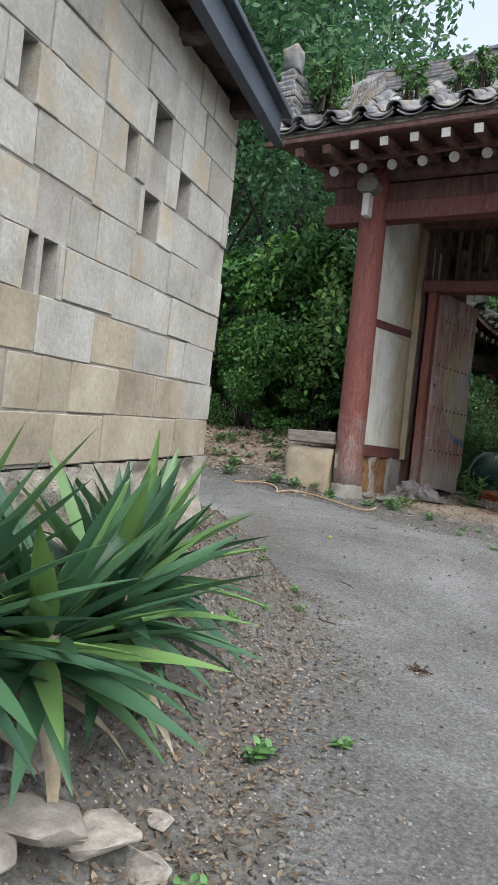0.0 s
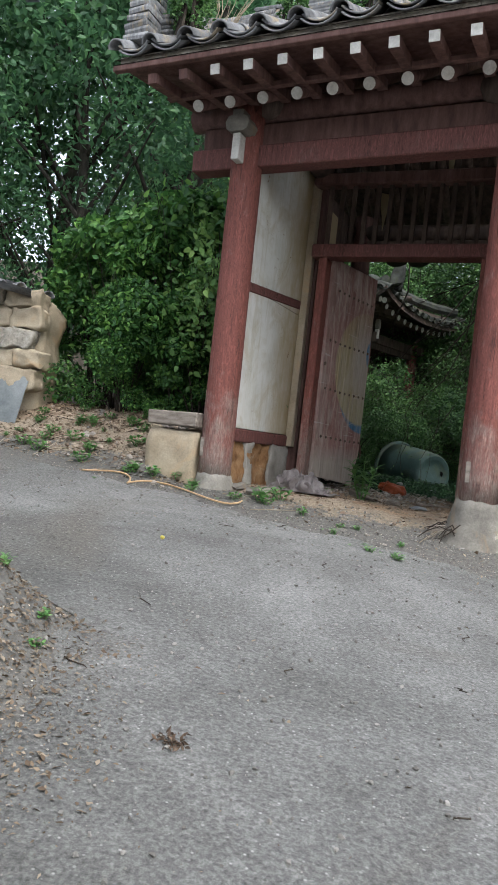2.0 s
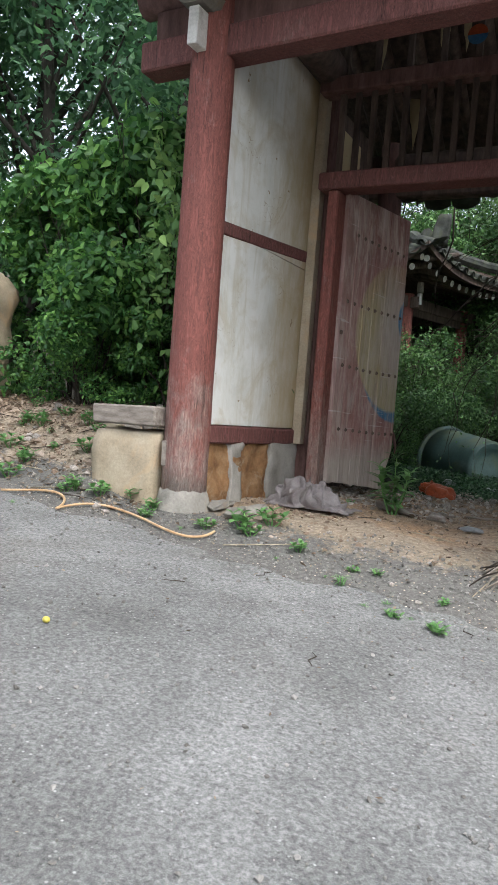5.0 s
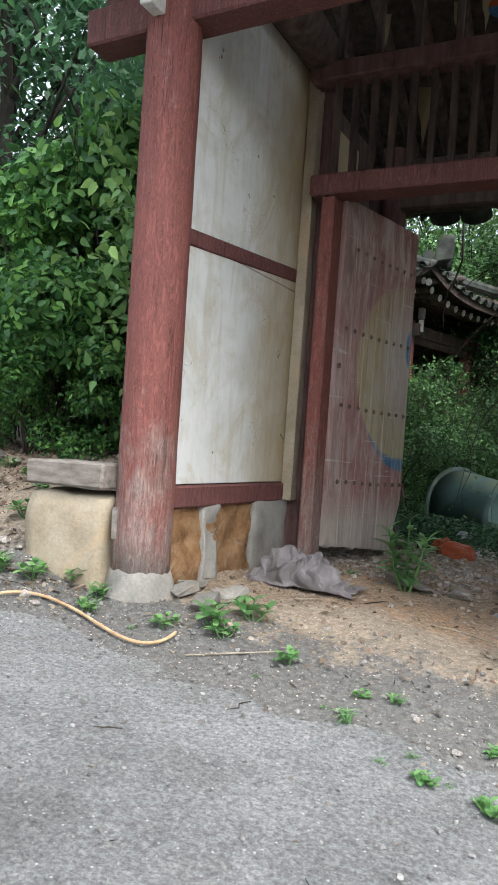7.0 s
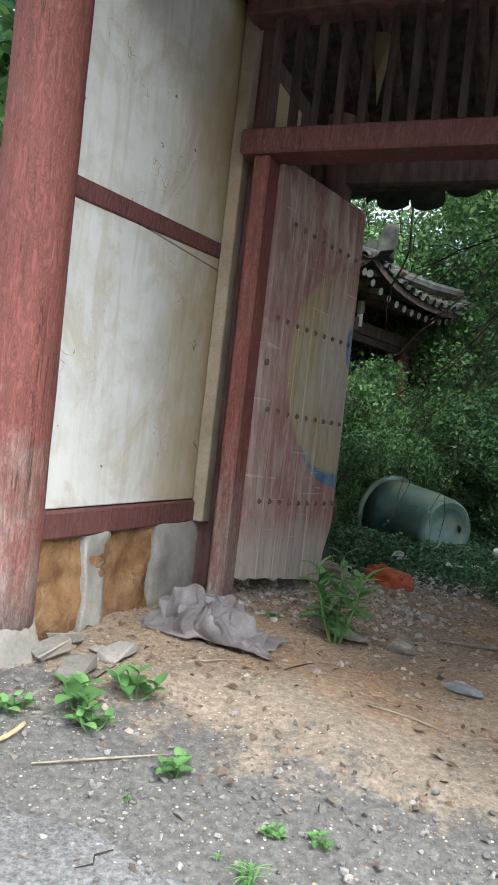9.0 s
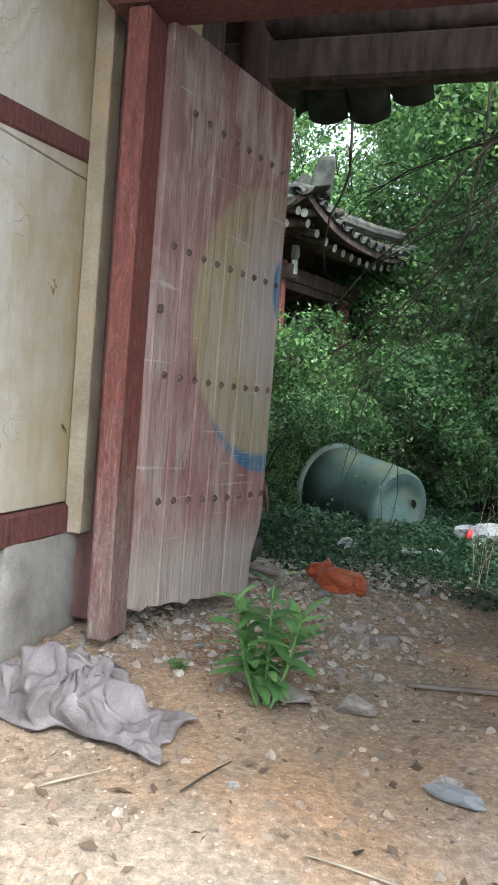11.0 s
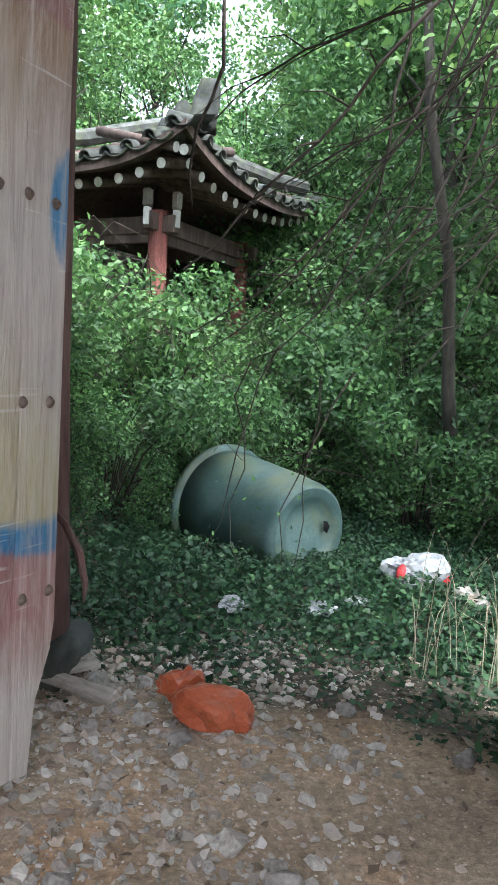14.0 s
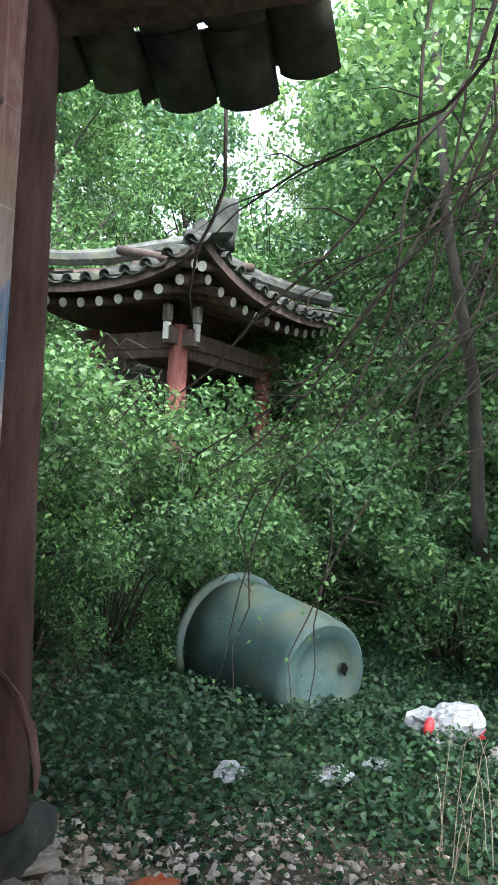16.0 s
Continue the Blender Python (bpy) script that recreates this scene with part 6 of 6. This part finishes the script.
# ---- rubbish ----
def crumple(name, size, mat, seed, label, category, m, rough=1.0, sub=4):
    bm = bmesh.new()
    bmesh.ops.create_icosphere(bm, subdivisions=sub, radius=0.5)
    o = Vector((seed * 5.3, seed, 2))
    for v in bm.verts:
        k = 1 + 0.5 * noise.noise(v.co * 2.5 + o) + rough * (0.4 * abs(noise.noise(v.co * 6 + o)) + 0.2 * abs(noise.noise(v.co * 15 + o)))
        v.co = Vector((v.co.x * k * size[0], v.co.y * k * size[1], max(v.co.z * k, -0.25) * size[2]))
    ob = tagged(part(name, bm, mat), label, category)
    ob.matrix_world = m
    return ob


bx, by = 0.46, 10.86
sack = crumple("plastic_sack", (0.28, 0.2, 0.17), SACK, 3, "knotted orange plastic sack lying on rubble", "sack", pose(bx, by, gh(bx, by) + 0.045, 0, 8, -15), 0.3)
bm = bmesh.new()
bmesh.ops.create_icosphere(bm, subdivisions=3, radius=0.5)
for v in bm.verts:
    q = v.co * 4 + Vector((3, 1, 7))
    k = 1 + 0.55 * noise.noise(q) + 0.4 * abs(noise.noise(q * 2.2))
    v.co = Vector((v.co.x * k * 0.15, v.co.y * k * 0.12, max(-0.35, v.co.z) * k * 0.11))
nk = part("neck", bm, SACK, sack, "crumpled tied neck")
nk.matrix_local = pose(-0.15, 0.08, 0.01, 0, -10, 30)
for x, y, sx, sz, k in ((0.52, 11.98, 0.13, 0.07, 5), (0.98, 12.15, 0.2, 0.06, 6), (0.33, 11.05, 0.09, 0.08, 7), (1.95, 12.6, 0.1, 0.05, 8), (1.2, 12.35, 0.14, 0.04, 15)):
    crumple("plastic_scrap", (sx, sx * 0.7, sz), PLASTIC, k, "crumpled white plastic scrap among the ivy", "rubbish", pose(x, y, gh(x, y) + 0.05, 0, 0, k * 40))
wb = crumple("carrier_bag", (0.34, 0.22, 0.24), PLASTIC, 9, "white carrier bag with red print in the ivy", "bag", pose(1.6, 12.7, gh(1.6, 12.7) + 0.1, 0, 0, 20))
for dx, dz, sx in ((-0.15, 0.05, 0.06), (0.16, -0.01, 0.07)):
    bm = bmesh.new()
    bmesh.ops.create_icosphere(bm, subdivisions=2, radius=0.5)
    for v in bm.verts:
        v.co = Vector((v.co.x * sx, v.co.y * 0.05, v.co.z * 0.1))
    pr = part("red_print", bm, REDPLASTIC, wb, "red printed patch")
    pr.matrix_local = pose(dx, -0.085, dz, 0, 20, 15)
crumple("clear_bag", (0.3, 0.2, 0.16), CLAYGREY, 17, "dusty translucent plastic bag in the weeds", "bag", pose(1.85, 12.4, gh(1.85, 12.4) + 0.05, 0, 0, 60))
crumple("plaster_chunk", (0.16, 0.06, 0.04), PLASTIC, 11, "white chip of fallen plaster", "rubble", pose(0.72, 8.62, gh(0.72, 8.62) + 0.02, 0, 0, -30), sub=2)
for i, (u, v, s, a) in enumerate(((0.22, 0.1, 0.09, 60), (0.40, 0.0, 0.08, 100), (0.16, 0.28, 0.07, 20), (0.42, 0.3, 0.07, 70), (1.05, 1.38, 0.13, 140))):
    x, y = -1.17 + u * _c - v * _s, 8.12 + u * _s + v * _c
    b_ = tagged(box("render_fragment", (-s, -s * 0.5, 0), (s, s * 0.5, 0.03), CLAYGREY if i != 4 else STONE, None, 0.006, 0.03, seed=i), "broken flat piece of wall render", "rubble", "wall fragments")
    b_.matrix_world = pose(x, y, gh(x, y) + 0.015, 6, -5, a)
# torn wood hanging off the rear post, broken stump by the stub wall
bm = bmesh.new()
tube(bm, [(0.36, 3.05, 1.52), (0.46, 3.0, 1.46), (0.52, 2.98, 1.37), (0.55, 2.98, 1.26), (0.545, 2.98, 1.19)], [0.008, 0.015, 0.014, 0.011, 0.003], 7, True, 0.35)
part("torn_splinter", bm, SLATWOOD, gate, "peeling torn strip of wood")
for i in range(5):
    x, y = -1.9 + 0.1 * i, 8.62 + 0.05 * math.sin(i * 3)
    ob = tagged(box("broken_timber", (-0.05, -0.16, -0.03), (0.05, 0.16, 0.03), GREYWOOD if i % 2 else CREAM, None, 0.01, 0.03, seed=i), "broken rotten timber lump behind the stub wall", "timber", "broken timber")
    ob.matrix_world = pose(x, y, gh(x, y) + 0.1 + 0.04 * (i % 2), 20 * i, 30, 40 * i)

for i, (x, y, L, a) in enumerate(((-0.16, 11.12, 0.17, 20), (-0.06, 10.98, 0.2, -35), (-0.22, 10.98, 0.13, 70))):
    ob = tagged(box("broken_board", (-L, -0.035, 0), (L, 0.035, 0.022), GREYWOOD, None, 0.004, 0.012, seed=i + 90), "short rotten board lying by the rear post", "board", "broken boards")
    ob.matrix_world = pose(x, y, gh(x, y) + 0.03 + 0.015 * i, 4, -6 + 5 * i, a)

# ---- plants on the gate roof ----
rf_b = make_shrub("roof_weed", 0.2, 0.55, 900, 0.055, LEAF_MID, 51, "green weed rooted in the roof tiles", split=True)
rf_b.matrix_world = GATE @ pose(-0.36, -0.72, slope(-0.72) + 0.06)
for u, v, s in ((0.30, -0.1, 0.8), (0.95, 0.2, 0.8), (-0.5, -0.62, 0.7), (1.2, 0.3, 0.7), (0.75, 0.1, 0.7)):
    copy_thing(rf_b, GATE @ pose(u, v, slope(v) + 0.05, 0, 0, 90 * u) @ Matrix.Scale(s, 4))
dry = tagged(thing("dry_shrub", GATE @ pose(-0.12, -0.62, slope(-0.62) + 0.04)), "bare dry twigs rooted in the roof tiles", "dry plant")
rnd = random.Random(77)
for i in range(26):
    bm = bmesh.new()
    a, L = rnd.uniform(0, 6.28), rnd.uniform(0.25, 0.55)
    d = Vector((0.5 * math.cos(a) + 0.35, 0.4 * math.sin(a), 1)).normalized()
    tube(bm, [(0.1 * math.cos(a), 0.1 * math.sin(a), 0), d * L * 0.5 + Vector((0.02, 0, 0)), d * L], [0.004, 0.003, 0.0015], 4, False)
    part("twig", bm, STRAW, dry)

# ---- hanging branches and vines in the yard ----
br = tagged(thing("overhanging_branch"), "dark bare twigs hanging across the yard", "branch")
rnd = random.Random(23)
for i in range(30):
    p0 = Vector((1.35 + 1.3 * rnd.random(), 12.2 + rnd.uniform(-0.4, 0.9), 5.1 - 0.5 * rnd.random()))
    p3 = Vector((p0.x - 0.5 - 1.1 * rnd.random(), p0.y + rnd.uniform(-0.3, 0.3), 2.05 + 1.3 * rnd.random()))
    p1, p2 = p0 + Vector((0.15 * rnd.uniform(-1, 1), 0, -0.9 - 0.6 * rnd.random())), p3 + Vector((0.45 + 0.35 * rnd.random(), 0, 0.25 + 0.5 * rnd.random()))
    pts = []
    for k in range(14):
        t = k / 13
        q = (1 - t) ** 3 * p0 + 3 * t * (1 - t) ** 2 * p1 + 3 * t * t * (1 - t) * p2 + t ** 3 * p3
        pts.append(q + 0.07 * noise.noise_vector(q * 2.6 + Vector((i, 0, 0))))
    bm = bmesh.new()
    r = rnd.choice((0.017, 0.012, 0.009, 0.007, 0.005))
    tube(bm, pts, [r * (1 - 0.7 * k / 13) for k in range(14)], 5, False)
    main = part("twig", bm, TWIG, br)
    for k in (3, 5, 7, 8, 9, 10, 11):
        d = Vector((rnd.uniform(-0.45, 0.2), rnd.uniform(-0.2, 0.2), rnd.uniform(-0.4, 0.05)))
        bm = bmesh.new()
        tube(bm, [pts[k], pts[k] + d * 0.5 + Vector((0, 0, 0.04)), pts[k] + d], [r * 0.45, r * 0.3, 0.0012], 4, False)
        part("side_twig", bm, TWIG, main)
n = 3000
rs = np.random.RandomState(40)
c = np.stack([rs.uniform(0.9, 3.1, n), rs.uniform(12.1, 13.6, n), rs.uniform(2.9, 5.1, n)], 1)
c = c[(c[:, 2] - 3.0) > (2.0 - (c[:, 0] - 0.9)) * 0.75]
leaf_cloud("foliage", c, np.tile(np.array([0, -0.5, 1.0]), (len(c), 1)), rs.uniform(0.04, 0.085, len(c)), LEAF_BRIGHT, br, 41, 0.75, ovate=True)
vine = bmesh.new()
tube(vine, [(0.30, 12.6, 4.22), (0.31, 12.6, 3.9), (0.32, 12.6, 3.69), (0.26, 12.6, 3.5), (0.19, 12.6, 3.35), (0.16, 12.6, 3.11), (0.19, 12.62, 2.9)], [0.011, 0.011, 0.011, 0.01, 0.01, 0.006, 0.003], 6)
tagged(part("vine", vine, TWIG, None, smooth=True), "dark vine hanging from the rear eave", "vine")
# slender trunk on the right of the yard
for x0, y0, pts, r in ((2.25, 14.4, ((0.1, 0, 0.0), (-0.05, 0, 1.2), (-0.12, 0, 2.2), (-0.35, 0, 3.3), (-0.5, 0.1, 5.0)), 0.062), (3.1, 16.0, ((0, 0, 0), (0.1, 0, 2), (0.0, 0, 5.5)), 0.08)):
    st = tagged(thing("sapling", pose(x0, y0, gh(x0, y0) - 0.05)), "slender bare trunk with high sparse leaves", "tree", "trees round the gate")
    bm = bmesh.new()
    tube(bm, pts, [r * (1 - 0.12 * i) for i in range(len(pts))], 9, True, 0.06)
    part("trunk", bm, BARK, st, smooth=True)
    cc = np.array(pts[-1]) + np.random.RandomState(int(x0 * 10)).normal(0, 0.55, (900, 3))
    leaf_cloud("crown", cc, np.tile(np.array([0, 0, 1.0]), (900, 1)), np.full(900, 0.1), LEAF_BRIGHT, st, 61, 0.6)

# leafy shoot reaching past the front post
sh = tagged(thing("leafy_shoot"), "leafy green shoot leaning against the gate post", "shrub", "shrubs and undergrowth")
bm = bmesh.new()
for k in range(5):
    tube(bm, [(-1.9 + 0.05 * k, 9.3, 2.2), (-1.65 + 0.03 * k, 8.75, 2.75 + 0.1 * k), (-1.45, 8.1 + 0.06 * k, 2.65 + 0.16 * k)], [0.008, 0.005, 0.002], 5, False)
part("stem", bm, TWIG, sh)
rs = np.random.RandomState(90)
tt = rs.rand(420)
cx = -1.85 + 0.42 * tt + rs.normal(0, 0.12, 420)
cy = 9.2 - 1.1 * tt + rs.normal(0, 0.1, 420)
cz = 2.35 + 0.75 * tt + rs.normal(0, 0.26, 420)
ok = (cx < -1.36) | (cy > 8.5) | (rs.rand(420) < 0.15)
pts = np.stack([cx, cy, cz], 1)[ok]
leaf_cloud("foliage", pts, np.tile(np.array([0.2, -0.6, 0.8]), (len(pts), 1)), rs.uniform(0.06, 0.11, len(pts)), LEAF_BRIGHT, sh, 91, 0.6, ovate=True)
# thin twigs hanging in front of the tank
tw2 = tagged(thing("hanging_twig"), "thin trailing twigs in front of the tank", "branch")
rnd = random.Random(101)
for k in range(4):
    x0 = 0.35 + 0.19 * k + rnd.uniform(-0.05, 0.05)
    pts = [Vector((x0 + 0.2, 12.55, 2.1 + 0.1 * math.sin(k * 2)))]
    for i in range(6):
        pts.append(pts[-1] + Vector((rnd.uniform(-0.12, 0.08), rnd.uniform(-0.04, 0.02), -0.2)))
    bm = bmesh.new()
    tube(bm, pts, [0.006 - 0.0007 * i for i in range(7)], 5, False)
    part("twig", bm, TWIG, tw2)
    lp = np.array([tuple(q) for q in pts for _ in range(2)]) + np.random.RandomState(k).normal(0, 0.06, (14, 3))
    leaf_cloud("foliage", lp, np.tile(np.array([0, -0.5, 0.8]), (14, 1)), np.random.RandomState(k).uniform(0.025, 0.05, 14), LEAF_MID, tw2, 110 + k, 0.6)
